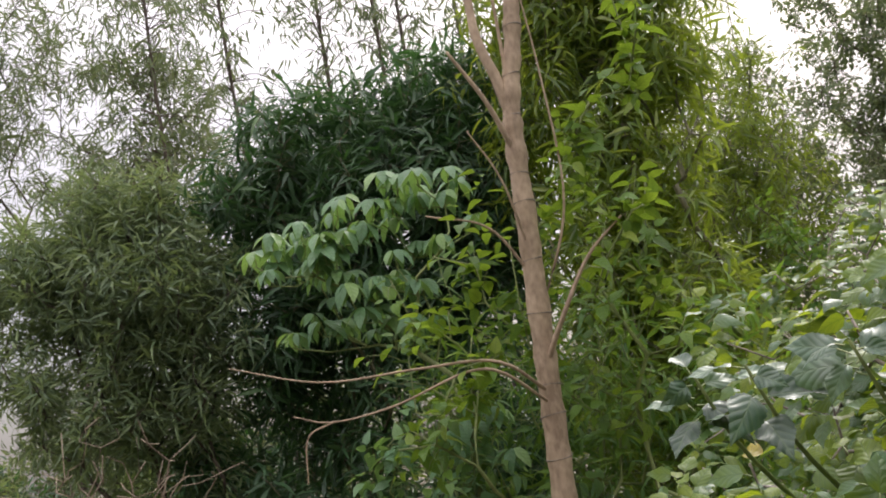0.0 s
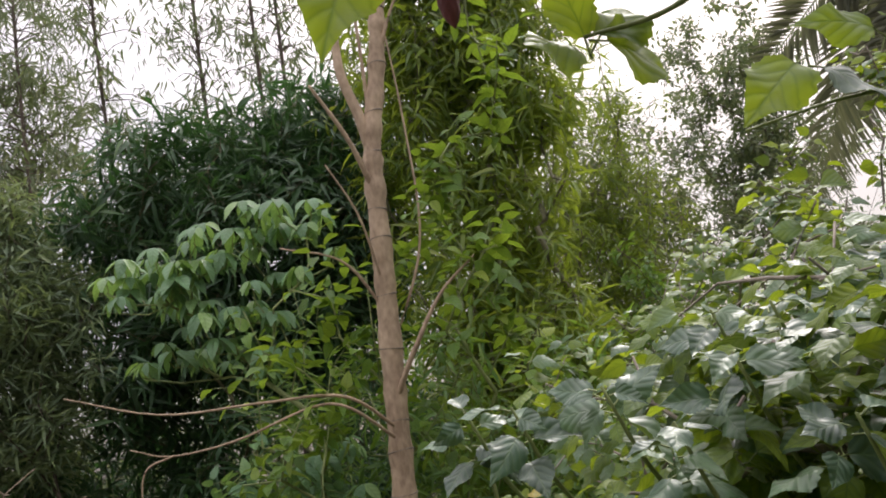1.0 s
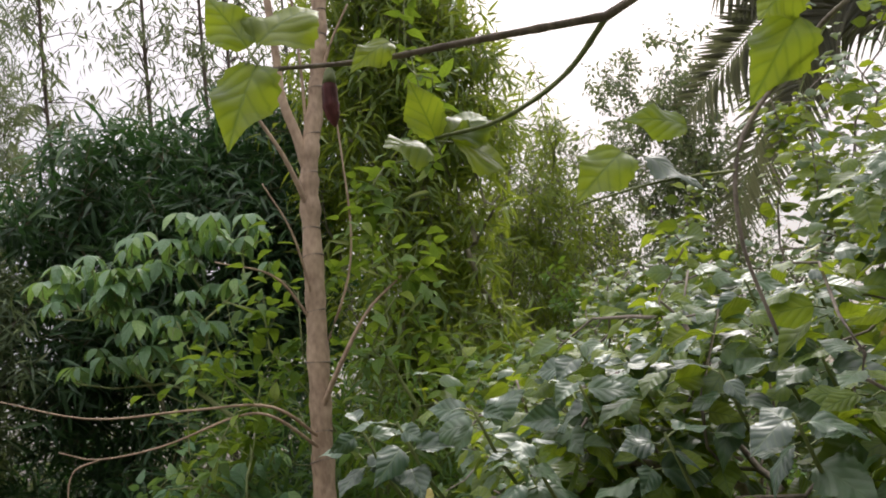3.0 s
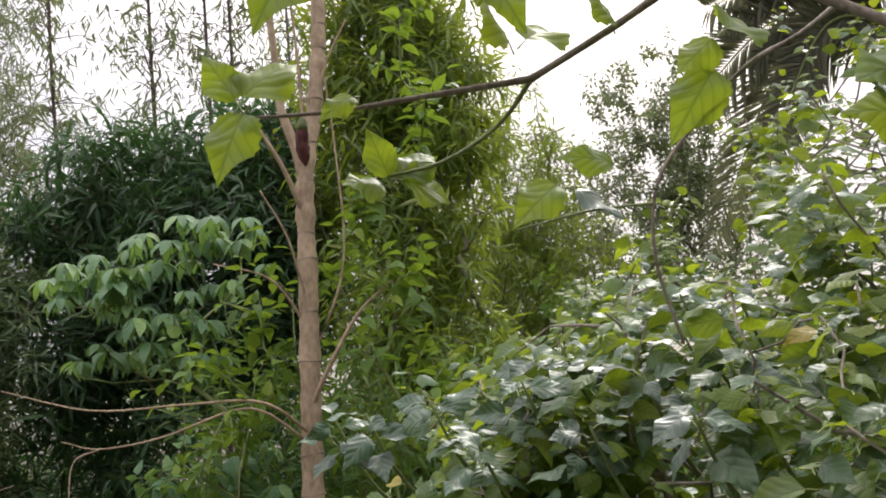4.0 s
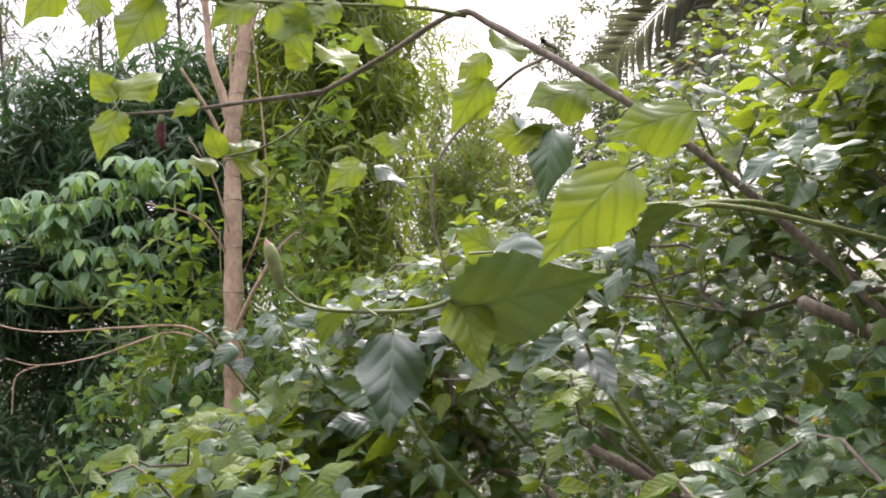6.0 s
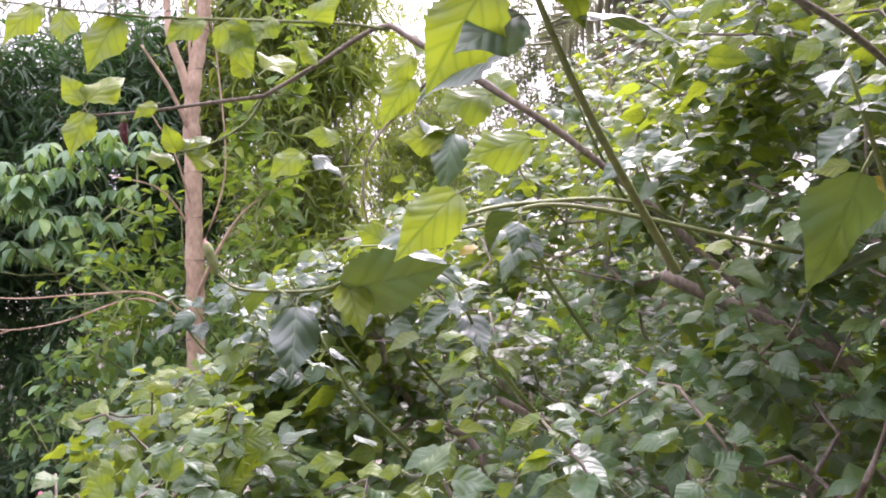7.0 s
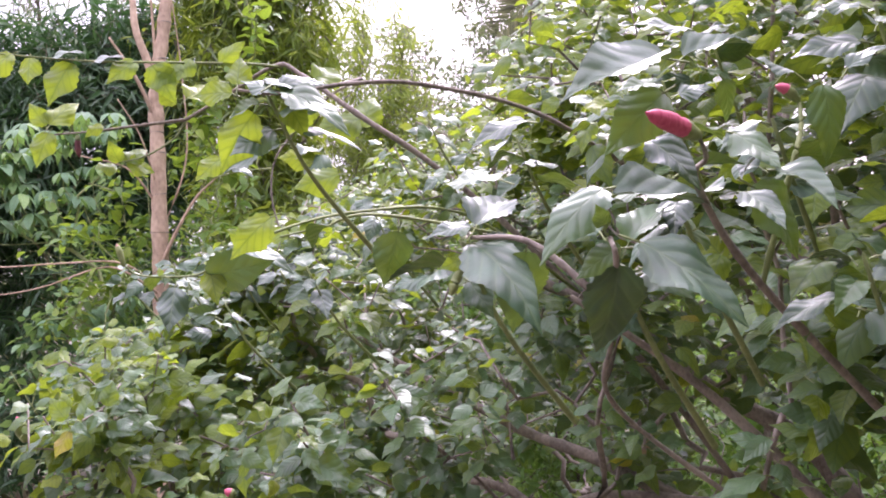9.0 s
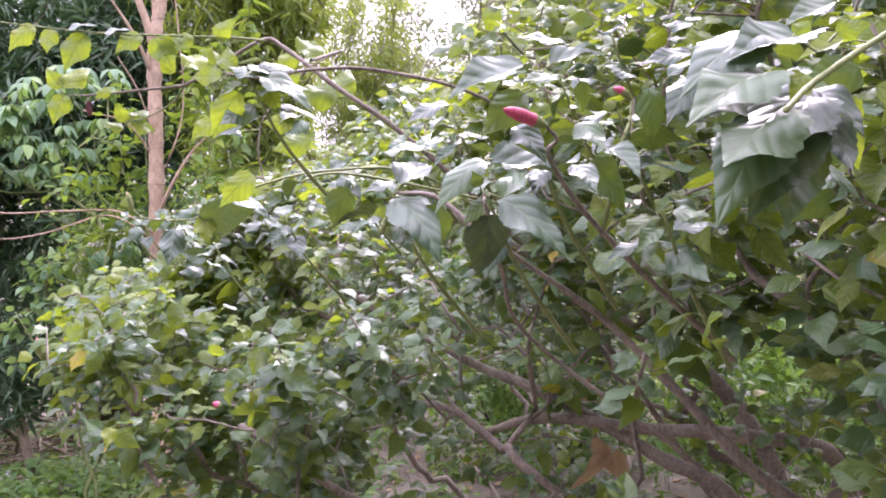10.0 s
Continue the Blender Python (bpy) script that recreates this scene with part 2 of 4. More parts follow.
T = {
    "hibiscus": [leaf_template(22, toothed(0.31), d, f, wv, 0.06, 3, c) for d, f, wv, c in ((0.22, 0.16, 0.22, 0.25), (0.42, 0.22, 0.26, 0.3), (0.12, 0.02, 0.28, 0.2), (0.55, 0.12, 0.18, 0.35), (0.3, 0.3, 0.2, 0.1))],
    # wider shape for the leaves in the backlit colour
    "young": [leaf_template(20, toothed(0.34), d, f, wv, 0.07, 3, c) for d, f, wv, c in ((0.25, 0.18, 0.3, 0.25), (0.42, 0.1, 0.34, 0.3), (0.15, -0.05, 0.3, 0.2))],
    "hibiscus_far": [leaf_template(7, toothed(0.32), d, f, wv, 0.04, 2, c) for d, f, wv, c in ((0.22, 0.16, 0.22, 0.25), (0.42, 0.22, 0.26, 0.3), (0.12, 0.02, 0.28, 0.2), (0.55, 0.12, 0.18, 0.35), (0.3, 0.3, 0.2, 0.1))],
    "ovate": [leaf_template(6, ovate(0.28), d, f, 0.08, 0.05, 1) for d, f in ((0.2, 0.15), (0.4, 0.08))],
    "leaflet": [leaf_template(6, ovate(0.25, 0.45), d, f, 0.05, 0, 1) for d, f in ((0.25, 0.2), (0.5, 0.1))],
    "bamboo": [leaf_template(4, lance(0.075), d, f, 0, 0, 1) for d, f in ((0.2, 0.4), (0.5, 0.2))],
    "needle": [leaf_template(3, lance(0.065), d, 0.4, 0, 0, 1) for d in (0.1, 0.4)],
    "small": [leaf_template(3, ovate(0.24), d, 0.2, 0, 0, 1) for d in (0.2, 0.5)],
    "palm": [leaf_template(3, lance(0.045, 0.2), 0.12, 0.6, 0, 0, 1)],
}


def unit(a):
    a = np.asarray(a, float)
    return a / np.maximum(np.linalg.norm(a, axis=-1, keepdims=True), 1e-9)


def leaf_frames(pos, along, up, size, width=None):
    """Arrays of leaf frames: origin, side, axis, normal, all scaled."""
    along = unit(along)
    side = unit(np.cross(along, up))
    nrm = np.cross(side, along)
    size = np.asarray(size, float)[:, None]
    w = size if width is None else size * np.asarray(width)[:, None]
    return np.asarray(pos, float), side * w, along * size, nrm * size


def leaves_mesh(name, templates, frames):
    """All leaves of frames joined in one mesh, the templates taken in turn."""
    pos, sx, sy, sz = frames
    vs, fs, us, at = [], [], [], 0
    for k, (tv, tf, tu) in enumerate(templates):
        pick = np.arange(len(pos)) % len(templates) == k
        c = int(pick.sum())
        if not c:
            continue
        v = pos[pick][:, None] + tv[None, :, :1] * sx[pick][:, None] + tv[None, :, 1:2] * sy[pick][:, None] + tv[None, :, 2:] * sz[pick][:, None]
        vs.append(v.reshape(-1, 3))
        fs.append((tf[None] + (np.arange(c) * len(tv))[:, None, None] + at).reshape(-1, tf.shape[1]))
        us.append(np.tile(tu, (c, 1)))
        at += c * len(tv)
    return mesh_from(name, np.concatenate(vs), np.concatenate(fs), np.concatenate(us))


def tubes_mesh(name, chains, sides=6):
    """chains: (points, radii) lines, each a tapered tube, joined in one mesh."""
    vs, fs, at = [], [], 0
    ang = np.arange(sides) * 2 * np.pi / sides
    for pts, rad in chains:
        p, r = np.asarray(pts, float), np.asarray(rad, float)
        if len(p) < 2:
            continue
        p = np.vstack([p, p[-1:] + unit(p[-1:] - p[-2:-1]) * r[-1] * 0.6])
        r = np.append(r, r[-1] * 0.08)
        tang = unit(np.gradient(p, axis=0))
        ref = np.where(np.abs(tang[:, 2:]) > 0.9, [[1.0, 0, 0]], [[0, 0, 1.0]])
        a = unit(np.cross(tang, ref))
        b = np.cross(tang, a)
        ring = p[:, None] + r[:, None, None] * (np.cos(ang)[None, :, None] * a[:, None] + np.sin(ang)[None, :, None] * b[:, None])
        vs.append(ring.reshape(-1, 3))
        i = np.arange(len(p) - 1)[:, None] * sides
        j = np.arange(sides)[None]
        k = (j + 1) % sides
        fs.append(np.stack([i + j, i + k, i + sides + k, i + sides + j], -1).reshape(-1, 4) + at)
        at += len(p) * sides
    return mesh_from(name, np.concatenate(vs), np.concatenate(fs))


def smooth_line(points, n=24):
    """A soft curve through a few points."""
    p = np.asarray(points, float)
    t = np.linspace(0, len(p) - 1, n)
    q = np.vstack([2 * p[0] - p[1], p, 2 * p[-1] - p[-2]])
    i = np.minimum(t.astype(int), len(p) - 2)
    f = (t - i)[:, None]
    a, b, c, d = q[i], q[i + 1], q[i + 2], q[i + 3]
    return 0.5 * (2 * b + (c - a) * f + (2 * a - 5 * b + 4 * c - d) * f ** 2 + (3 * b - a - 3 * c + d) * f ** 3)


def thing(name, at, label, category, group="", kind=""):
    ob = new(name)
    ob.matrix_world = Matrix.Translation(at)
    ob.empty_display_size = 0.1
    return tagged(ob, label, category, group, kind)


def origin_of(ob):
    p = ob.matrix_basis.translation.copy()
    while ob.parent:
        ob = ob.parent
        p += ob.matrix_basis.translation
    return p


def part(name, mesh, material, parent, label="", kind="", at=None):
    """One mesh under a thing or a part; its coordinates are the world's, unless at gives its pose."""
    ob = new(name, mesh)
    if material and not mesh.materials:
        mesh.materials.append(material)
    ob.parent = parent
    top = parent
    while top.parent:
        top = top.parent
    shift = Matrix.Translation(-top.matrix_basis.translation) if top is parent else Matrix.Identity(4)
    ob.matrix_parent_inverse = shift
    if at is not None:
        ob.matrix_basis = at
    return tagged(ob, label, "", "", kind)


def leaf_objects(name, templates, frames, material, parent, label=""):
    """Each leaf an object of its own; alike leaves share their mesh."""
    meshes = []
    for tv, tf, tu in templates:
        me = mesh_from(name, tv, tf, tu)
        me.materials.append(material)
        meshes.append(me)
    for i, (p, a, b, c) in enumerate(zip(*frames)):
        m = Matrix.Identity(4)
        for r in range(3):
            m[r][0], m[r][1], m[r][2], m[r][3] = a[r], b[r], c[r], p[r]
        part(name, meshes[i % len(meshes)], None, parent, label, at=m)


def take(frames, index):
    return tuple(f[index] for f in frames)


def join(*many):
    return tuple(np.concatenate(f) for f in zip(*many))


def grow(starts, targets, seg=0.07, tip=0.0022, power=2.4, wander=0.25, lift=0.0, reach=0.35):
    """Branches that reach from the starts to all targets, each from the nearest wood. Returns chains (points, radii) and, target by target, its twig's end and direction."""
    base = np.asarray(starts, float)
    node, parent, trail = [b for b in base], [-1] * len(base), [0.0] * len(base)
    targets = np.asarray(targets, float)
    order = np.argsort(np.min(np.linalg.norm(targets[:, None] - base[None], axis=2), axis=1))
    ends = {}
    for k in order:
        g = targets[k]
        arr = np.array(node)
        d = np.linalg.norm(arr - g, axis=1)
        i = int(np.argmin(d + reach * np.array(trail)))
        gap = d[i]
        steps = max(1, int(gap / seg))
        p0 = arr[i]
        back = arr[parent[i]] if parent[i] >= 0 else p0 - np.array((0, 0, 0.1))
        t0 = unit(p0 - back) * gap * 0.55
        t1 = (g - p0) * 0.6 + np.array((0, 0, lift * gap))
        last = i
        off = rng.normal(0, wander * seg, (steps + 1, 3))
        for s in range(1, steps + 1):
            f = s / steps
            q = (2 * f ** 3 - 3 * f ** 2 + 1) * p0 + (f ** 3 - 2 * f ** 2 + f) * t0 + (3 * f ** 2 - 2 * f ** 3) * g + (f ** 3 - f ** 2) * t1
            q = q + off[s] * (0 if s == steps else 1)
            node.append(q)
            parent.append(last)
            trail.append(trail[last] + float(np.linalg.norm(q - node[last])))
            last = len(node) - 1
        ends[int(k)] = last
    n = len(node)
    node = np.array(node)
    load = np.zeros(n)
    kids = [[] for _ in range(n)]
    for i in range(n - 1, -1, -1):
        if not kids[i]:
            load[i] = tip ** power
        if parent[i] >= 0:
            kids[parent[i]].append(i)
            load[parent[i]] += load[i]
    rad = load ** (1 / power)
    chains, stack = [], [(-1, i) for i in range(len(base))]
    while stack:
        frm, i = stack.pop()
        line = [frm, i] if frm >= 0 else [i]
        while kids[i]:
            best = max(kids[i], key=lambda c: load[c])
            stack += [(i, c) for c in kids[i] if c != best]
            i = best
            line.append(i)
        r = rad[line].copy()
        if frm >= 0:
            r[0] = r[1]
        chains.append((node[line], r))
    tip_pos = np.array([node[ends[k]] for k in range(len(targets))])
    tip_dir = unit(np.array([node[ends[k]] - node[parent[ends[k]]] for k in range(len(targets))]) + 1e-6)
    return chains, tip_pos, tip_dir


def sprig(pos, heading, count, size, spread=0.75, length=0.12, flat=0.6, droop=0.25, face=None):
    """Leaves round the last stretch of twigs: pos, heading (n, 3); count a twig. Petiole gap included."""
    n = len(pos)
    k = np.tile(np.arange(count), n)
    p, h = np.repeat(pos, count, 0), np.repeat(unit(heading), count, 0)
    a = unit(np.cross(h, np.array((0.3, 0.2, 1.0)) + rng.normal(0, 0.1, h.shape)))
    b = np.cross(h, a)
    ang = k * 2.4 + np.repeat(rng.uniform(0, 6.28, n), count) + rng.normal(0, 0.3, len(k))
    out = np.cos(ang)[:, None] * a + np.sin(ang)[:, None] * b
    back = (k / max(1, count - 1))[:, None]
    along = h * (1 - spread) * (1.3 - back) + out * spread + np.array((0, 0, -droop)) * rng.uniform(0.2, 1.6, len(k))[:, None]
    along[:, 2] *= 1 - 0.35 * flat
    up = np.array((0, 0, 1.0)) * flat + h * 0.5 + rng.normal(0, 0.28, h.shape)
    if face is not None:
        up = np.array(face) + h * 0.25 + rng.normal(0, 0.5, h.shape)
    s = size * rng.uniform(0.6, 1.12, len(k)) * (0.7 + 0.3 * back[:, 0])
    start = p - h * back * length + unit(along) * (size * 0.18)
    return leaf_frames(start, along, up, s, rng.uniform(0.85, 1.2, len(k)))


def petioles(frames, length=0.2, radius=0.0011):
    pos, _, sy, _ = frames
    return [(np.array([p - y * length * 1.1 - np.array((0, 0, 0.004)), p + y * 0.02]), np.array([radius, radius * 0.8])) for p, y in zip(pos, sy)]


# ---- ground ----
def ground_height(x, y):
    return -0.03 + 0.03 * np.sin(x * 0.9 + 1) * np.cos(y * 0.7) + 0.012 * np.sin(x * 4.1) * np.sin(y * 3.7)


def build_ground():
    g = np.concatenate([-np.geomspace(600, 6, 16), np.linspace(-5.5, 9, 110), np.geomspace(9.6, 600, 18)])
    X, Y = np.meshgrid(g, g + 1.0, indexing="ij")
    near = np.exp(-(X ** 2 + Y ** 2) / 300)
    Z = ground_height(X, Y) * near
    v = np.stack([X, Y, Z], -1).reshape(-1, 3)
    n = len(g)
    i, j = np.meshgrid(np.arange(n - 1), np.arange(n - 1), indexing="ij")
    a = (i * n + j).ravel()
    f = np.stack([a, a + n, a + n + 1, a + 1], -1)
    m, nn, l, p, out = shader("bare_soil")
    geo = nn.new("ShaderNodeNewGeometry")
    big, small = nn.new("ShaderNodeTexNoise"), nn.new("ShaderNodeTexNoise")
    big.inputs["Scale"].default_value, small.inputs["Scale"].default_value = 0.8, 45
    big.inputs["Detail"].default_value = small.inputs["Detail"].default_value = 6
    for k in (big, small):
        l.new(geo.outputs["Position"], k.inputs["Vector"])
    s = math_node(nn, l, "ADD", math_node(nn, l, "MULTIPLY", big.outputs["Fac"], 0.6), math_node(nn, l, "MULTIPLY", small.outputs["Fac"], 0.4))
    l.new(ramp_node(nn, l, s, [(0.35, (0.06, 0.05, 0.035)), (0.5, (0.13, 0.112, 0.08)), (0.66, (0.26, 0.235, 0.185))]), p.inputs["Base Color"])
    p.inputs["Roughness"].default_value = 0.95
    bump = nn.new("ShaderNodeBump")
    bump.inputs["Distance"].default_value = 0.02
    l.new(small.outputs["Fac"], bump.inputs["Height"])
    l.new(bump.outputs[0], p.inputs["Normal"])
    me = mesh_from("ground", v, f)
    me.materials.append(m)
    tagged(new("ground", me), "uneven bare brown soil under the plants, with leaf litter", "ground", "", "structure")


build_ground()


def unseen_wall(name, x0, x1, y0, y1, high):
    bm = bmesh.new()
    bmesh.ops.create_cube(bm, size=1, matrix=Matrix.LocRotScale(((x0 + x1) / 2, (y0 + y1) / 2, high / 2 - 0.05), None, (x1 - x0, y1 - y0, high)))
    bmesh.ops.bevel(bm, geom=list(bm.edges), offset=0.02, segments=2, affect="EDGES")
    me = bpy.data.meshes.new(name)
    bm.to_mesh(me)
    bm.free()
    me.materials.append(M["wall"])
    tagged(new(name, me), "plain dark mottled wall, added out of view to hold back light", "wall", "", "structure")


# unseen dark walls, added to keep sky light off leaf sides facing the camera
M["wall"] = bark_material("dark_wall_surface", (0.05, 0.055, 0.04), (0.16, 0.15, 0.125), 4, 1.0, 0.9, 0.3)
unseen_wall("unseen_wall_south", -7.0, 9.0, -4.2, -4.0, 6.5)
unseen_wall("unseen_wall_west", -7.2, -7.0, -4.2, 7.0, 3.0)


# ---- slender tree ----
def bough(line, r0, r1, n=30, knots=0):
    p = smooth_line(line, n)
    r = np.linspace(r0, r1, n)
    for k in range(knots):
        i = int((k + 0.6) * n / knots + rng.integers(-1, 2))
        if 0 < i < n:
            r[i] *= 1.16
    return p, r


def build_tree():
    tree = thing("slender_tree", (0.36, 3.4, 0), "young tree with a straight pale tan trunk and few leaves", "tree")
    p, r = bough([(0.27, 3.4, -0.05), (0.30, 3.41, 0.9), (0.335, 3.41, 1.6), (0.37, 3.41, 2.3), (0.395, 3.41, 2.8), (0.46, 3.42, 3.15), (0.51, 3.43, 3.6), (0.53, 3.45, 4.6), (0.56, 3.45, 5.6)], 0.047, 0.024, 110, 40)
    r += 0.0015 * np.sin(np.arange(110) * 1.7)
    part("trunk", tubes_mesh("trunk", [(p, r)], 16), M["pale_bark"], tree, "pale tan bark with ringed leaf scars")
    for z in np.arange(0.7, 4.2, 0.19) + rng.normal(0, 0.03, 19):
        i = int(np.argmin(np.abs(p[:, 2] - z)))
        a = np.linspace(0, 2 * np.pi, 19)
        ring = p[i] + np.stack([np.cos(a) * r[i], np.sin(a) * r[i], 0.12 * r[i] * np.sin(a + z * 9)], -1)
        part("leaf_scar", tubes_mesh("leaf_scar", [(ring, np.full(19, 0.0026) + 0.0014 * np.sin(a * 2 + z))], 5), M["hib_bark"], tree, "ring-shaped dark leaf scar")
    limbs = [([(0.395, 3.41, 2.74), (0.36, 3.40, 2.93), (0.31, 3.40, 3.12), (0.30, 3.42, 3.4), (0.22, 3.4, 4.6)], 0.025, 0.014),
             ([(0.385, 3.40, 2.60), (0.30, 3.33, 2.82), (0.18, 3.28, 3.03)], 0.013, 0.006),
             ([(0.345, 3.39, 1.82), (0.44, 3.3, 2.0), (0.56, 3.3, 2.18), (0.7, 3.28, 2.3)], 0.012, 0.004),
             ([(0.34, 3.40, 1.72), (0.16, 3.2, 1.85), (-0.11, 3.2, 1.87), (-0.45, 3.2, 1.88), (-0.76, 3.2, 1.98)], 0.007, 0.002),
             ([(0.335, 3.40, 1.68), (0.17, 3.2, 1.81), (0.04, 3.2, 1.83), (-0.21, 3.2, 1.76), (-0.43, 3.2, 1.74), (-0.56, 3.2, 1.78)], 0.0065, 0.002),
             ([(-0.43, 3.2, 1.74), (-0.52, 3.2, 1.70), (-0.54, 3.2, 1.55)], 0.004, 0.002),
             ([(0.36, 3.41, 2.15), (0.22, 3.35, 2.35), (0.0, 3.3, 2.42)], 0.007, 0.003),
             ([(0.37, 3.41, 2.2), (0.3, 3.3, 2.5), (0.2, 3.25, 2.7)], 0.006, 0.003),
             ([(0.36, 3.41, 2.0), (0.52, 3.38, 2.4), (0.53, 3.4, 2.9), (0.5, 3.4, 3.4)], 0.006, 0.003),
             ([(0.48, 3.41, 3.2), (0.54, 3.38, 3.35), (0.62, 3.35, 3.5)], 0.008, 0.004),
             ([(0.40, 3.41, 2.95), (0.40, 3.40, 3.3), (0.38, 3.4, 3.8)], 0.008, 0.005)]
    for line, a, b in limbs:
        part("limb", tubes_mesh("limb", [bough(line, a, b, 22)], 7), M["pale_bark"], tree)
    heads = np.array([(0.50, 3.3, 2.55), (0.22, 3.28, 2.55), (0.12, 3.25, 2.42), (-0.05, 3.2, 1.75), (0.05, 3.2, 1.9), (0.56, 3.22, 2.25), (-0.1, 3.2, 2.05), (0.6, 3.3, 2.45)])
    fr = sprig(heads, np.array([(0, -0.2, 1.0)] * len(heads)), 6, 0.085, 0.7, 0.10)
    leaf_objects("leaf", T["ovate"], fr, M["sapling"], tree, "bright green leaf")


build_tree()


# ---- leafy stands behind ----
def stand(name, label, category, at, targets, leaf, material, count, size, wood, starts=None, seg=0.12, tip=0.003, spread=0.75, droop=0.3, length=0.06,
          group="", wander=0.3, flat=0.5, sub=3, scatter=0.16, single=False):
    """A plant grown from its foot to the targets, with leaf sprays on side twigs at every twig's end."""
    ob = thing(name, at, label, category, group)
    starts = [at] if starts is None else starts
    chains, tp, td = grow(starts, targets, seg, tip, wander=wander, lift=0.2)
    hp, hd = [tp], [td]
    for _ in range(sub):
        away = unit(td * 0.6 + rng.normal(0, 0.8, td.shape) + np.array((0, 0, -droop * 0.4)))
        far = tp - td * rng.uniform(0, 1.2, (len(tp), 1)) * scatter + away * scatter * rng.uniform(0.5, 1.3, (len(tp), 1))
        chains += [(np.array([a - d * 0.02, (a + b) / 2 + (0, 0, 0.01), b]), np.array([tip * 0.6, tip * 0.5, tip * 0.35])) for a, b, d in zip(tp, far, td)]
        hp.append(far)
        hd.append(away)
    part("wood", tubes_mesh("wood", chains, 5), wood, ob)
    fr = sprig(np.concatenate(hp), np.concatenate(hd), count, size, spread, length, flat, droop)
    if single:
        leaf_objects("leaf", T[leaf], fr, material, ob)
    else:
        part("foliage", leaves_mesh("foliage", T[leaf], fr), material, ob, "", "stuff")
    return ob


def blob(n, centre, radii, hollow=0.3, low=-1.0):
    """Points in an uneven ellipsoid, denser to its skin."""
    d = unit(rng.normal(0, 1, (n, 3)))
    r = hollow + (1 - hollow) * rng.uniform(0, 1, n) ** 0.6
    lump = 1 + 0.18 * np.sin(d[:, 0] * 5 + centre[0]) * np.cos(d[:, 2] * 6 + centre[1]) + 0.12 * np.sin(d[:, 1] * 9)
    p = d * (r * lump)[:, None]
    p[:, 2] = np.maximum(p[:, 2], low)
    return np.asarray(centre) + p * np.asarray(radii)


def patchy(points, scale=1.7, cut=-0.12):
    """Leaves gaps between clumps of growth."""
    return np.array([p for p in points if noise.noise(Vector(p) * scale) > cut])


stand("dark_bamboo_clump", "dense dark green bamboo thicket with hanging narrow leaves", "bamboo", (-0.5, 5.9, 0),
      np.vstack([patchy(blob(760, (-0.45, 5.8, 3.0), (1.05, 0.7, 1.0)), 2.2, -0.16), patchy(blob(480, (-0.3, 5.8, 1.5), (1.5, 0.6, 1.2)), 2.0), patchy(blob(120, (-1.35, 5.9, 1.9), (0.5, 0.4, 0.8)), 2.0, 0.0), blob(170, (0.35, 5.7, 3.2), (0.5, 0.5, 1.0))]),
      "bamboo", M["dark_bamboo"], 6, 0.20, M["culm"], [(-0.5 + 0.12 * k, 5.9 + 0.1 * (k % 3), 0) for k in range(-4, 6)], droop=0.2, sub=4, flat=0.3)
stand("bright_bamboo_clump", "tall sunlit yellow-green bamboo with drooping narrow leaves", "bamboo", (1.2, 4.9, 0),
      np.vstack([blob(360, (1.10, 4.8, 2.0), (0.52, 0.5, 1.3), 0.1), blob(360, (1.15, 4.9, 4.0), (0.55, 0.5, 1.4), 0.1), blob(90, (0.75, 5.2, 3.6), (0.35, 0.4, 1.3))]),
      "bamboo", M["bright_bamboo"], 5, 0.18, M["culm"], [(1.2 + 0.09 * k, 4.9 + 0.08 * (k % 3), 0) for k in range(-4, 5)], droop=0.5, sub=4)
stand("sparse_bamboo_clump", "sparse yellow-green bamboo in hazy backlight", "bamboo", (2.3, 6.9, 0),
      np.vstack([blob(150, (2.0, 6.9, 3.4), (0.45, 0.5, 2.1)), blob(260, (2.55, 6.9, 3.1), (0.6, 0.5, 1.6), 0.1)]), "bamboo", M["bright_bamboo"], 6, 0.13, M["culm"], [(2.3 + 0.1 * k, 6.9, 0) for k in range(-3, 4)], droop=0.5, sub=3)
stand("feathery_shrub", "feathery grey-green shrub with fine needle leaves", "shrub", (-2.0, 5.4, 0),
      np.vstack([blob(150, (-1.55, 5.3, 2.75), (0.5, 0.4, 0.45), 0.1), blob(130, (-2.3, 5.5, 2.9), (0.6, 0.4, 0.45), 0.1), blob(90, (-1.9, 5.4, 2.2), (0.8, 0.4, 0.5), 0.1), blob(40, (-1.9, 5.4, 3.2), (0.45, 0.3, 0.4), 0.1),
                 blob(70, (-2.0, 5.7, 1.4), (1.1, 0.4, 1.0))]),
      "needle", M["fine"], 12, 0.15, M["dark_twig"], droop=0.05, length=0.12, flat=0.2, sub=4)


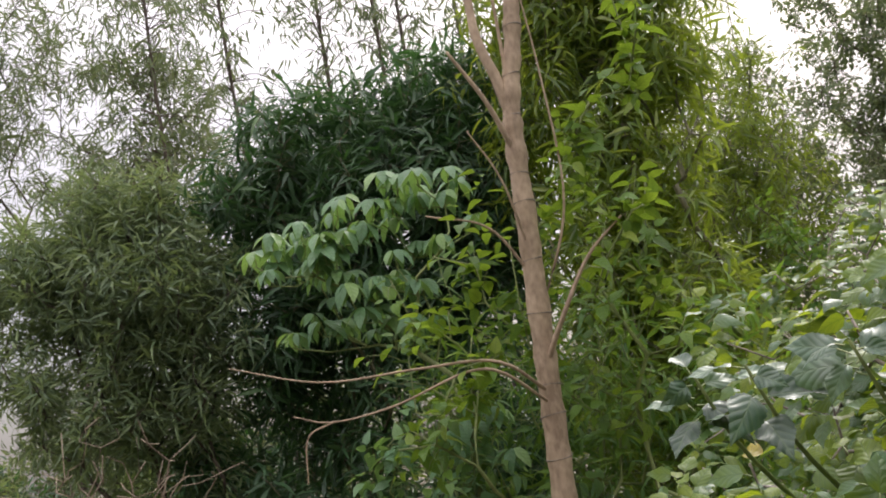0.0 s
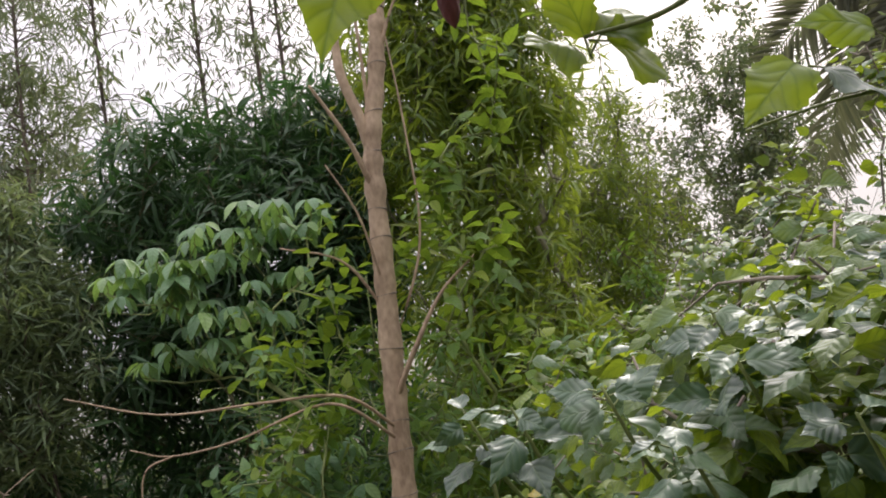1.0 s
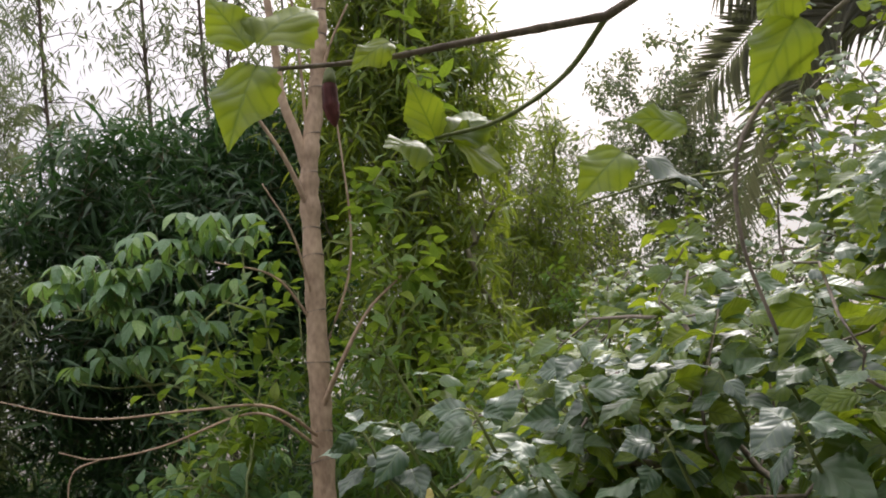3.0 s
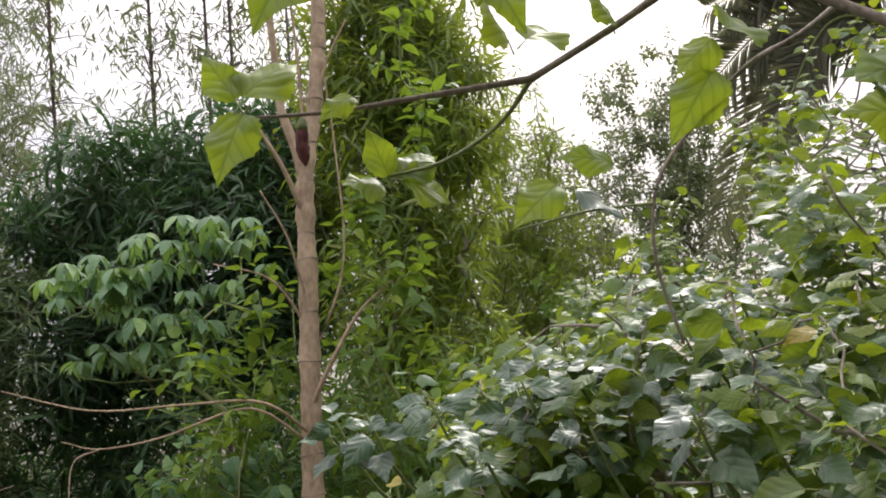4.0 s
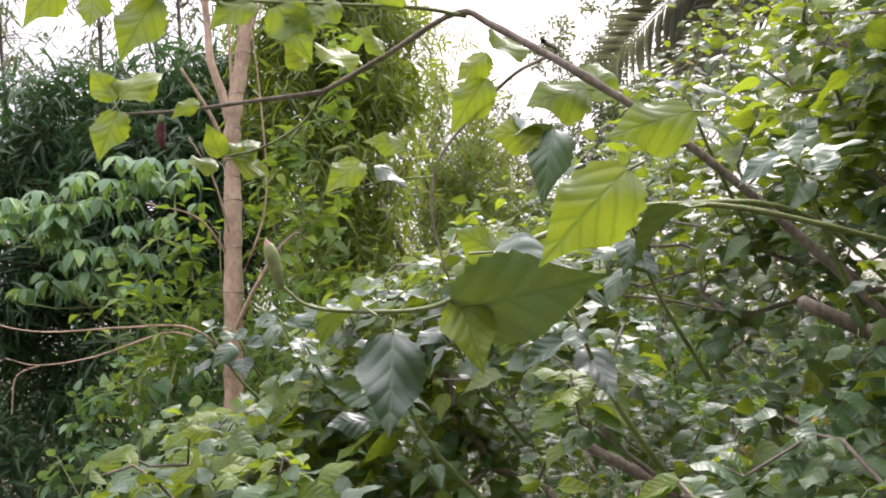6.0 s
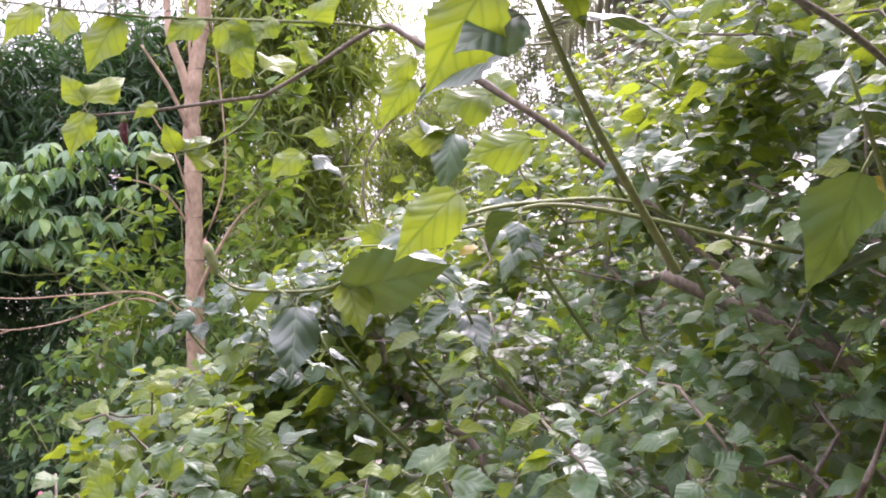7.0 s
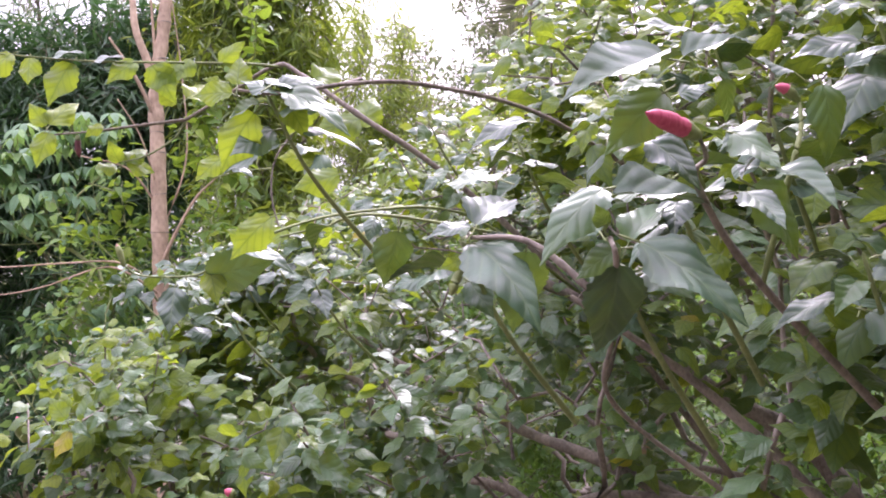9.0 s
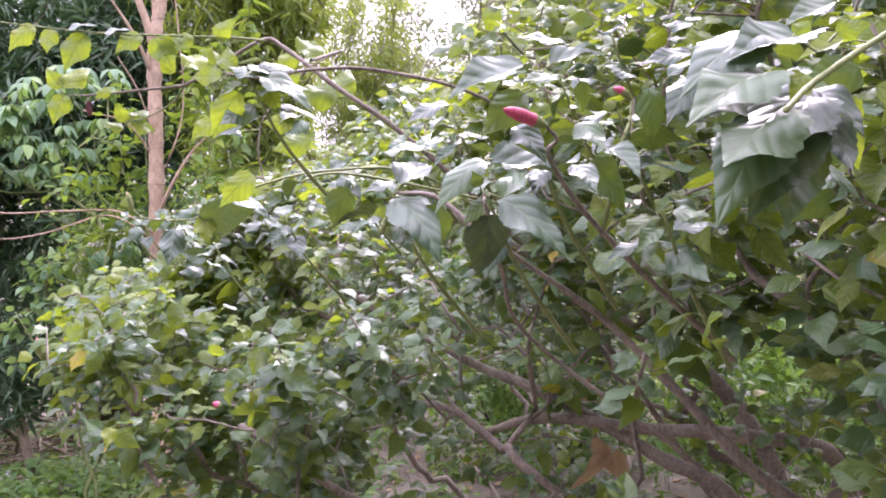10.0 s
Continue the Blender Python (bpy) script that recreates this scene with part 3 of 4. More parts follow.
def palmate_shrub(at, heads):
    """Tiers of hand-shaped leaves: each a ring of drooping leaflets at the end of a long stalk."""
    ob = thing("palmate_shrub", at, "green shrub with drooping hand-shaped compound leaves", "shrub")
    hubs = np.repeat(np.array(heads), 4, 0)
    hubs = hubs + rng.normal(0, 1, hubs.shape) * (0.095, 0.1, 0.03)
    chains, tp, td = grow([at, (at[0] + 0.1, at[1] + 0.1, 0)], hubs - (0, 0, 0.07), 0.1, 0.0028, 2.3, 0.35, 0.2, 0.3)
    chains += [(smooth_line([a - d * 0.02, (a + h) / 2 + (0, 0, 0.02), h], 5), np.linspace(0.0026, 0.0018, 5)) for a, d, h in zip(tp, td, hubs)]
    part("wood", tubes_mesh("wood", chains, 5), M["green_twig"], ob, "thin green stems and leaf stalks")
    pos, along, up, size = [], [], [], []
    for h in hubs:
        n, turn, big = int(rng.integers(5, 8)), rng.uniform(0, 6.28), rng.uniform(0.085, 0.12)
        lean = rng.normal(0, 0.34, 2)
        for k in range(n):
            a = turn + k * math.tau / n + rng.normal(0, 0.12)
            r = np.array((math.cos(a), math.sin(a), 0.0))
            pos.append(h + r * 0.012)
            along.append(r + (0, 0, -rng.uniform(0.35, 0.95)) + np.array((*lean, 0)) * 0.5)
            up.append(r * 0.35 + (lean[0], lean[1] - 0.25, 1.0))
            size.append(big * rng.uniform(0.8, 1.1))
    fr = leaf_frames(np.array(pos), np.array(along), np.array(up), size)
    leaf_objects("leaflet", T["leaflet"], take(fr, np.arange(0, len(pos))[:290]), M["palmate"], ob)
    part("foliage", leaves_mesh("foliage", T["leaflet"], take(fr, np.arange(290, len(pos)))), M["palmate"], ob, "", "stuff")


palmate_shrub((-0.3, 4.25, 0), [(0.0, 4.1, 2.81), (-0.14, 4.1, 2.80), (0.14, 4.1, 2.73), (-0.19, 4.1, 2.70), (-0.50, 4.1, 2.65), (-0.35, 4.1, 2.60), (-0.67, 4.1, 2.60), (-0.58, 4.0, 2.62), (-0.24, 4.0, 2.34),
                               (-0.48, 4.0, 2.46), (-0.40, 4.0, 2.52), (-0.22, 4.1, 2.36), (-0.66, 4.1, 2.48), (0.07, 4.1, 2.52), (-0.08, 4.0, 2.36), (-0.45, 4.1, 2.22), (-0.11, 4.1, 2.16), (-0.36, 4.1, 2.2),
                               (-0.62, 4.2, 2.2), (0.05, 4.0, 1.72), (-0.05, 4.0, 1.62), (0.16, 4.1, 1.55)])
stand("leafy_sapling", "thin upright sapling with bright green leaves", "sapling", (0.75, 3.45, 0),
      np.vstack([blob(24, (0.72, 3.5, 2.3), (0.36, 0.3, 0.55)), blob(14, (0.85, 3.5, 3.1), (0.25, 0.25, 0.8))]),
      "ovate", M["sapling"], 5, 0.10, M["green_twig"], [(0.75, 3.45, 0)], droop=0.15, sub=1, length=0.12, single=True, flat=0.8)
stand("leafy_sapling", "thin sapling with pale green leaves beside the trunk", "sapling", (0.12, 3.75, 0),
      np.vstack([blob(20, (0.10, 3.65, 2.15), (0.32, 0.2, 0.4)), blob(9, (-0.05, 3.6, 1.75), (0.3, 0.2, 0.25)), blob(12, (0.55, 3.6, 1.7), (0.2, 0.2, 0.3))]),
      "ovate", M["sapling"], 5, 0.095, M["green_twig"], [(0.12, 3.75, 0)], droop=0.15, sub=1, length=0.12, single=True, flat=0.8)
stand("willowy_shrub", "shrub of narrow olive leaves on thin stems", "shrub", (0.4, 4.3, 0),
      np.vstack([blob(60, (0.3, 4.3, 1.7), (0.6, 0.3, 0.7), 0.1), blob(70, (1.1, 4.0, 1.5), (0.6, 0.4, 0.7), 0.1)]),
      "bamboo", M["weed"], 5, 0.17, M["green_twig"], droop=0.15, sub=2)
stand("low_shrub", "low leafy shrub under the tree", "shrub", (-0.1, 4.0, 0),
      blob(22, (-0.1, 3.9, 1.35), (0.5, 0.3, 0.45)), "ovate", M["palmate"], 6, 0.1, M["green_twig"], droop=0.3, sub=2)
stand("tall_left_tree", "tall thin-leaved tree against the pale sky", "tree", (-3.6, 8.5, 0),
      patchy(np.vstack([blob(700, (-3.2, 8.3, 5.4), (1.7, 1.0, 1.4)), blob(160, (-2.5, 8.3, 4.4), (0.9, 0.8, 0.7))]), 1.6, -0.05), "bamboo", M["far"], 5, 0.16, M["dark_twig"], droop=0.4, seg=0.25, sub=3, scatter=0.25)
for bx, by, lean in [(-1.35, 7.4, -0.15), (-0.58, 7.2, -0.05), (-0.15, 7.2, 0.0), (0.04, 7.3, 0.02), (-2.1, 7.6, -0.1), (0.5, 7.8, 0.1)]:
    tops = np.array([(bx + lean * (h / 6.0) + rng.normal(0, 0.26), by + rng.normal(0, 0.3), h) for h in rng.uniform(3.4, 6.8, 85)] + [(bx + lean, by, 7.0)])
    ob = thing("bamboo_culm", (bx, by, 0), "tall thin bamboo culm with sparse hanging leaves against the sky", "bamboo", "bamboo against the sky")
    pole, prad = bough([(bx - 0.02, by, 0), (bx + 0.02, by, 2.5), (bx + lean * 0.8, by, 5.0), (bx + lean, by, 7.2)], 0.024, 0.010, 60, 16)
    part("culm", tubes_mesh("culm", [(pole, prad)], 8), M["dark_twig"], ob)
    side = []
    for q in tops:
        foot = pole[np.argmin(np.abs(pole[:, 2] - (q[2] + rng.uniform(-0.2, 0.1))))]
        side.append((smooth_line([foot, (foot + q) / 2 + (0, 0, 0.08), q], 6), np.linspace(0.006, 0.002, 6)))
    part("side_branch", tubes_mesh("side_branch", side, 4), M["dark_twig"], ob, "", "stuff")
    hp = np.vstack([tops + rng.normal(0, 0.1, tops.shape) for _ in range(3)])
    fr = sprig(hp, unit(rng.normal(0, 0.6, hp.shape) + (0, 0, -0.6)), 5, 0.15, 0.6, 0.1, 0.2, 0.8)
    part("foliage", leaves_mesh("foliage", T["bamboo"], fr), M["far"], ob, "", "stuff")
stand("bare_right_tree", "half-bare grey tree with small sparse leaves", "tree", (3.2, 8.2, 0),
      np.vstack([blob(330, (2.95, 8.2, 3.3), (0.95, 0.8, 1.4)), blob(220, (3.4, 8.4, 1.6), (1.6, 0.8, 1.2))]), "small", M["far"], 5, 0.085, M["dry_stick"], droop=0.1, seg=0.2, sub=5, scatter=0.3, length=0.15)
stand("slim_right_tree", "slim green tree behind the hedge", "tree", (4.5, 8.6, 0),
      np.vstack([blob(300, (4.6, 8.5, 4.2), (0.9, 0.9, 1.6), 0.1), blob(150, (5.6, 9.0, 3.0), (1.2, 0.9, 1.6))]), "small", M["far"], 8, 0.085, M["dark_twig"], droop=0.2, seg=0.25, sub=3, scatter=0.25, length=0.15)
for k, bx in enumerate((-5.2, -3.6, -2.4, -1.2, 0.2, 2.0, 3.8, 5.6, 7.6)):
    stand("thicket_shrub", "dense dark undergrowth shrub closing the back of the garden", "shrub", (bx, 8.8 + 0.4 * (k % 2), 0),
          blob(190, (bx, 8.8 + 0.4 * (k % 2), 1.3), (1.25, 0.7, 1.5 if k < 5 else 1.2)), "small", M["far"], 8, 0.11, M["dark_twig"], droop=0.3, seg=0.25, sub=3, scatter=0.25, group="thicket at the back", length=0.12)
for bx, by in ((-3.1, 6.5), (-2.2, 6.7), (-1.4, 6.6)):
    stand("undergrowth_shrub", "dark low undergrowth shrub behind the feathery shrub", "shrub", (bx, by, 0),
          blob(150, (bx, by, 0.95), (0.7, 0.5, 0.95)), "bamboo", M["dark_bamboo"], 7, 0.14, M["dark_twig"], droop=0.3, seg=0.2, sub=3, scatter=0.2, group="dark undergrowth")
for k, (bx, by, hz) in enumerate(((2.7, 4.3, 1.2), (3.6, 5.4, 1.3), (2.4, 5.9, 1.5), (4.6, 4.6, 1.0), (3.3, 2.3, 0.7), (2.7, 3.3, 0.8), (4.3, 3.3, 0.75), (3.6, 1.2, 0.6), (5.4, 2.3, 0.6))):
    stand("side_shrub", "small-leaved green shrub beyond the hedge", "shrub", (bx, by, 0),
          blob(130, (bx, by, hz), (0.8, 0.6, hz * 0.85)), "small", M["weed"], 8, 0.085, M["dark_twig"], droop=0.2, seg=0.2, sub=3, scatter=0.18, group="shrubs beyond the hedge", length=0.12)


def palm_frond(root, tip, sag):
    mid = (np.array(root) + np.array(tip)) / 2 + (0, 0, sag)
    line = smooth_line([root, mid, tip], 90)
    ob = line[12:]
    tang = unit(np.gradient(line, axis=0))[12:]
    side = unit(np.cross(tang, (0, 0.85, 0.5)))
    pos, al, sz = [], [], []
    for s in (-1, 1):
        pos.append(ob)
        al.append(tang * 0.75 + side * s * 0.8 + rng.normal(0, 0.06, tang.shape) + (0, 0, -0.15))
        sz.append(0.48 * np.sin(np.linspace(0.5, 2.9, len(ob))) ** 0.6)
    fr = leaf_frames(np.concatenate(pos), np.concatenate(al), np.tile((0, 0.85, 0.5), (2 * len(ob), 1)), np.concatenate(sz))
    return line, fr


def build_palm():
    crown = np.array((4.8, 4.8, 4.1))
    ob = thing("date_palm", (5.3, 4.6, 0), "date palm with arching grey-green feather fronds", "palm")
    p, r = bough([(5.3, 4.6, 0), (5.2, 4.6, 2.2), tuple(crown)], 0.17, 0.14, 40, 20)
    part("trunk", tubes_mesh("trunk", [(p, r)], 12), M["dark_twig"], ob)
    for tip, sag in (((2.95, 4.9, 3.55), 0.45), ((3.2, 5.2, 2.75), 0.7), ((3.2, 4.7, 4.25), 0.4), ((3.4, 4.7, 3.2), 0.5), ((3.9, 3.9, 2.5), 0.7), ((4.2, 6.4, 3.2), 0.6), ((6.6, 5.4, 3.4), 0.7), ((6.4, 3.6, 3.3), 0.7), ((4.2, 4.9, 5.6), 0.3)):
        line, fr = palm_frond(tuple(crown), tip, sag)
        f = part("frond", tubes_mesh("frond", [(line, np.linspace(0.018, 0.003, 90))], 6), M["green_twig"], ob)
        me = leaves_mesh("leaf_blade", T["palm"], fr)
        part("leaf_blade", me, M["palm"], f, "", "stuff")


build_palm()


# ---- hibiscus hedge ----
def hedge_top(x, y):
    z = 1.395 + 0.545 * x + 0.06 * np.sin(5 * x + 3 * y) + 0.25 * np.maximum(0, x - 1.15)
    return np.where(y < 0, z - 0.22 * np.minimum(1, -y), z)


def hedge_left(y, z):
    edge = np.interp(y, [-1.4, -1.0, -0.5, 0.0, 0.4, 1.2, 2.0, 3.0], [1.1, 0.98, 0.92, 0.55, 0.10, 0.14, 0.45, 0.75])
    return edge + 0.8 * np.maximum(0, 1.22 - z) * np.where(np.asarray(y) > -0.2, 1.0, 0.3)


def hedge_points(n, y0, y1, low=0.35):
    out = []
    while len(out) < n:
        y, x = rng.uniform(y0, y1), rng.uniform(0.05, 2.6)
        top = float(hedge_top(x, y))
        z = low + (top - low) * rng.uniform(0, 1) ** 0.55
        if x < 0.75 and y < 0.9 and z > 1.37 + 0.2 * y:
            continue
        if x < 1.05 and y < 0.75 and z > 1.48 + 0.4 * (y - 0.2):
            continue
        if x > 0.95 and z < 1.34 - 0.25 * max(0.0, y) and rng.uniform() > (0.15 if y < 0 else 0.28):
            continue
        if x > float(hedge_left(y, z)) and noise.noise(Vector((x * 3.2, y * 3.2, z * 3.2))) > -0.08:
            out.append((x, y, z))
    return np.array(out)


UPS = ((-0.05, -0.6, 1.0), (-0.15, -1.0, -0.35), (-0.1, -0.9, 0.4), (-0.15, -1.0, 0.35))
OUTWARD = (-0.15, -0.4, 0.85)


def placed(rows, width=1.0):
    """Leaf frames from (base, tip, lie): 0 lies flat, 1 hangs, 2 between, 3 hangs and takes the backlit colour."""
    a = np.array(rows, float)
    along = a[:, 3:6] - a[:, :3]
    up = np.array([UPS[int(c)] for c in a[:, 6]])
    size = np.linalg.norm(along, axis=1) * np.where((a[:, 6] == 3) & (a[:, 1] > 0.2), 1.15, np.where(a[:, 6] == 3, 0.92, 1.0))
    return leaf_frames(a[:, :3], along, up, size, np.full(len(a), width))


ARCH_LEAVES = [
    (0.171, 0.600, 1.975, 0.144, 0.570, 1.912, 3),
    (0.174, 0.600, 1.994, 0.222, 0.620, 2.060, 3),
    (0.165, 0.600, 1.991, 0.137, 0.600, 2.040, 3),
    (0.317, 0.600, 1.900, 0.301, 0.580, 1.940, 3),
    (0.328, 0.600, 1.900, 0.372, 0.620, 1.943, 3),
    (0.309, 0.600, 1.893, 0.274, 0.560, 1.887, 3),
    (0.332, 0.600, 1.896, 0.392, 0.630, 1.888, 3),
    (0.286, 0.590, 1.987, 0.255, 0.570, 1.969, 3),
    (0.455, 0.560, 2.033, 0.418, 0.500, 2.055, 3),
    (0.478, 0.570, 2.039, 0.536, 0.620, 2.089, 3),
    (0.572, 0.550, 2.049, 0.543, 0.500, 2.068, 3),
]
ARC_LEAVES = [
    (0.795, 0.740, 2.073, 0.729, 0.720, 2.001, 3),
    (0.803, 0.740, 2.118, 0.744, 0.720, 2.075, 3),
    (0.800, 0.700, 2.113, 0.885, 0.750, 2.155, 3),
    (0.860, 0.450, 1.931, 0.901, 0.470, 2.017, 3),
    (0.857, 0.450, 1.951, 0.762, 0.400, 1.925, 3),
    (0.580, 0.750, 1.918, 0.631, 0.720, 1.874, 0),
    (0.554, 0.750, 1.925, 0.496, 0.720, 1.884, 3),
    (0.635, 0.750, 1.950, 0.579, 0.730, 1.966, 3),
    (0.723, 0.300, 1.838, 0.655, 0.300, 1.847, 3),
    (0.738, 0.300, 1.845, 0.694, 0.250, 1.776, 0),
    (0.693, 0.300, 1.846, 0.755, 0.350, 1.878, 0),
]
NEAR_LEAVES = [
    (0.469, -0.130, 1.586, 0.556, -0.200, 1.590, 1),
    (0.475, -0.130, 1.594, 0.479, -0.170, 1.543, 3),
    (0.521, -0.080, 1.635, 0.607, -0.120, 1.614, 0),
    (0.420, -0.150, 1.572, 0.406, -0.190, 1.508, 1),
    (0.406, -0.120, 1.594, 0.375, -0.050, 1.613, 0),
    (0.401, -0.120, 1.592, 0.398, -0.120, 1.608, 3),
    (0.555, 0.000, 1.641, 0.508, 0.000, 1.675, 3),
    (0.617, 0.000, 1.650, 0.569, 0.020, 1.663, 3),
    (0.563, -0.250, 1.659, 0.494, -0.270, 1.611, 3),
    (0.660, -0.150, 1.651, 0.637, -0.080, 1.640, 0),
    (0.693, -0.120, 1.737, 0.608, -0.120, 1.721, 3),
    (0.422, -0.120, 1.575, 0.409, -0.100, 1.552, 1),
]
SHOOT_LEAVES = [
    (0.784, -0.930, 1.546, 0.837, -1.000, 1.490, 0),
    (0.777, -0.900, 1.530, 0.770, -0.880, 1.448, 1),
    (0.756, -0.750, 1.555, 0.747, -0.720, 1.471, 1),
    (0.712, -0.720, 1.568, 0.740, -0.820, 1.530, 0),
    (0.717, -0.720, 1.586, 0.777, -0.680, 1.634, 0),
    (0.770, -0.660, 1.640, 0.718, -0.600, 1.660, 0),
    (0.711, -0.720, 1.586, 0.666, -0.720, 1.592, 0),
    (0.653, -0.650, 1.592, 0.639, -0.620, 1.532, 1),
    (0.782, -0.880, 1.597, 0.710, -0.900, 1.571, 0),
    (0.790, -0.880, 1.591, 0.889, -0.900, 1.594, 0),
    (0.768, -0.900, 1.564, 0.755, -0.920, 1.576, 1),
    (0.700, -0.720, 1.553, 0.673, -0.720, 1.547, 3),
    (0.832, -0.600, 1.716, 0.761, -0.600, 1.711, 0),
    (0.674, -0.680, 1.540, 0.632, -0.680, 1.535, 0),
    (0.782, -0.900, 1.544, 0.743, -0.880, 1.529, 2),
]
BUD_LEAVES = [
    (0.827, -0.930, 1.696, 0.724, -0.950, 1.688, 0),
    (0.825, -0.920, 1.670, 0.768, -0.920, 1.626, 2),
    (0.819, -0.900, 1.633, 0.833, -0.950, 1.604, 2),
    (0.904, -0.900, 1.637, 0.911, -0.950, 1.603, 2),
    (1.002, -0.900, 1.678, 1.004, -0.920, 1.616, 2),
    (0.930, -0.920, 1.600, 0.941, -0.980, 1.575, 0),
    (0.872, -0.950, 1.579, 0.872, -1.000, 1.555, 0),
    (0.915, -0.900, 1.589, 0.962, -0.920, 1.531, 2),
    (1.016, -0.850, 1.702, 0.968, -0.850, 1.725, 0),
    (0.933, -0.850, 1.698, 0.947, -0.850, 1.660, 2),
    (0.893, -0.850, 1.720, 0.957, -0.870, 1.746, 0),
    (0.941, -0.800, 1.758, 0.880, -0.800, 1.781, 0),
    (1.032, -0.900, 1.693, 1.056, -0.920, 1.719, 0),
]
SIDE_LEAVES = [
    (0.813, -1.400, 1.568, 0.740, -1.435, 1.534, 0),
    (0.811, -1.390, 1.564, 0.743, -1.434, 1.529, 0),
    (0.830, -1.380, 1.560, 0.776, -1.424, 1.506, 2),
    (0.847, -1.360, 1.558, 0.810, -1.411, 1.497, 2),
    (0.816, -1.380, 1.593, 0.738, -1.421, 1.587, 0),
    (0.826, -1.360, 1.583, 0.750, -1.403, 1.572, 0),
    (0.827, -1.360, 1.626, 0.754, -1.394, 1.618, 0),
    (0.863, -1.360, 1.620, 0.786, -1.394, 1.623, 0),
    (0.848, -1.380, 1.577, 0.792, -1.431, 1.549, 0),
    (0.869, -1.360, 1.585, 0.872, -1.411, 1.565, 0),
    (0.873, -1.360, 1.570, 0.858, -1.411, 1.528, 2),
    (0.884, -1.360, 1.581, 0.889, -1.394, 1.533, 3),
    (0.840, -1.380, 1.621, 0.859, -1.380, 1.633, 3),
    (0.828, -1.400, 1.589, 0.808, -1.417, 1.571, 3),
    (0.881, -1.340, 1.531, 0.894, -1.374, 1.522, 0),
    (0.893, -1.360, 1.627, 0.913, -1.377, 1.635, 3),
    (0.803, -1.340, 1.627, 0.768, -1.357, 1.626, 3),
    (0.853, -1.300, 1.575, 0.812, -1.334, 1.517, 2),
    (0.920, -1.340, 1.621, 0.902, -1.391, 1.613, 0),
]
PALE_LEAVES = [
    (0.563, -0.500, 1.783, 0.635, -0.550, 1.752, 0),
    (0.561, -0.500, 1.781, 0.516, -0.480, 1.809, 0),
    (0.565, -0.500, 1.772, 0.593, -0.500, 1.723, 3),
    (0.529, -0.480, 1.763, 0.472, -0.480, 1.696, 3),
    (0.512, -0.470, 1.801, 0.521, -0.450, 1.849, 3),
    (0.505, -0.470, 1.790, 0.452, -0.450, 1.800, 3),
    (0.550, -0.500, 1.792, 0.615, -0.450, 1.826, 0),
]

ARCH = [(1.85, 0.3, 0.7), (1.5, 0.35, 1.28), (1.22, 0.4, 1.63), (1.0, 0.4, 1.835), (0.856, 0.41, 1.945), (0.739, 0.50, 2.07), (0.684, 0.52, 2.10), (0.571, 0.55, 2.041), (0.471, 0.55, 1.984)]
TWIGS = [(ARCH, 0.0085, 0.0038), ([(0.70, 0.52, 2.095), (0.618, 0.5, 2.099), (0.472, 0.5, 2.104), (0.304, 0.5, 2.109), (0.183, 0.5, 2.119), (0.04, 0.5, 2.137)], 0.0036, 0.0015), ([(0.471, 0.55, 1.984), (0.351, 0.58, 1.979), (0.269, 0.6, 1.975), (0.175, 0.6, 1.97)], 0.004, 0.0018),
         ([(0.475, 0.55, 1.988), (0.444, 0.6, 1.953), (0.379, 0.6, 1.914), (0.317, 0.6, 1.90)], 0.003, 0.0015),
         ([(0.80, 0.46, 2.03), (0.938, 0.75, 2.125), (0.855, 0.75, 2.084), (0.766, 0.75, 2.006), (0.693, 0.75, 1.922), (0.673, 0.75, 1.82), (0.692, 0.75, 1.71)], 0.004, 0.002),
         ([(0.681, 0.75, 1.894), (0.591, 0.75, 1.888), (0.495, 0.75, 1.869)], 0.002, 0.0012),
         ([(1.3, 0.3, 1.5), (1.0, 0.15, 1.68), (0.744, 0.041, 1.69), (0.567, -0.056, 1.648), (0.483, -0.13, 1.601), (0.444, -0.12, 1.589), (0.373, -0.12, 1.595), (0.348, -0.12, 1.613)], 0.0034, 0.001),
         ([(1.15, 0.05, 1.6), (0.79, 0.0, 1.677), (0.675, 0.0, 1.662), (0.602, 0.0, 1.651)], 0.0036, 0.0015)]
BUD_TWIGS = [([(1.35, -0.4, 1.05), (1.026, -0.4, 1.321), (0.863, -0.7, 1.456), (0.775, -0.9, 1.53), (0.772, -0.9, 1.554)], 0.0042, 0.002),
             ([(0.80, -0.82, 1.50), (0.75, -0.78, 1.561), (0.708, -0.72, 1.575)], 0.004, 0.002), ([(0.714, -0.72, 1.569), (0.70, -0.72, 1.545), (0.687, -0.72, 1.525)], 0.0022, 0.0018),
             ([(1.2, -0.75, 1.3), (0.95, -0.85, 1.5), (0.861, -0.9, 1.592), (0.872, -0.9, 1.616), (0.836, -0.948, 1.627)], 0.0045, 0.0016),
             ([(0.95, -0.85, 1.5), (0.958, -0.9, 1.602), (0.973, -0.9, 1.637), (0.983, -0.89, 1.665)], 0.003, 0.0018),
             ([(1.6, -1.0, 1.4), (1.2, -1.2, 1.716), (0.948, -1.35, 1.629), (0.824, -1.42, 1.581), (0.773, -1.45, 1.556)], 0.0032, 0.0018),
             ([(1.2, -0.2, 1.7), (0.977, -0.3, 1.79), (0.77, -0.4, 1.813), (0.657, -0.45, 1.804), (0.563, -0.5, 1.781), (0.512, -0.47, 1.794)], 0.004, 0.0018)]
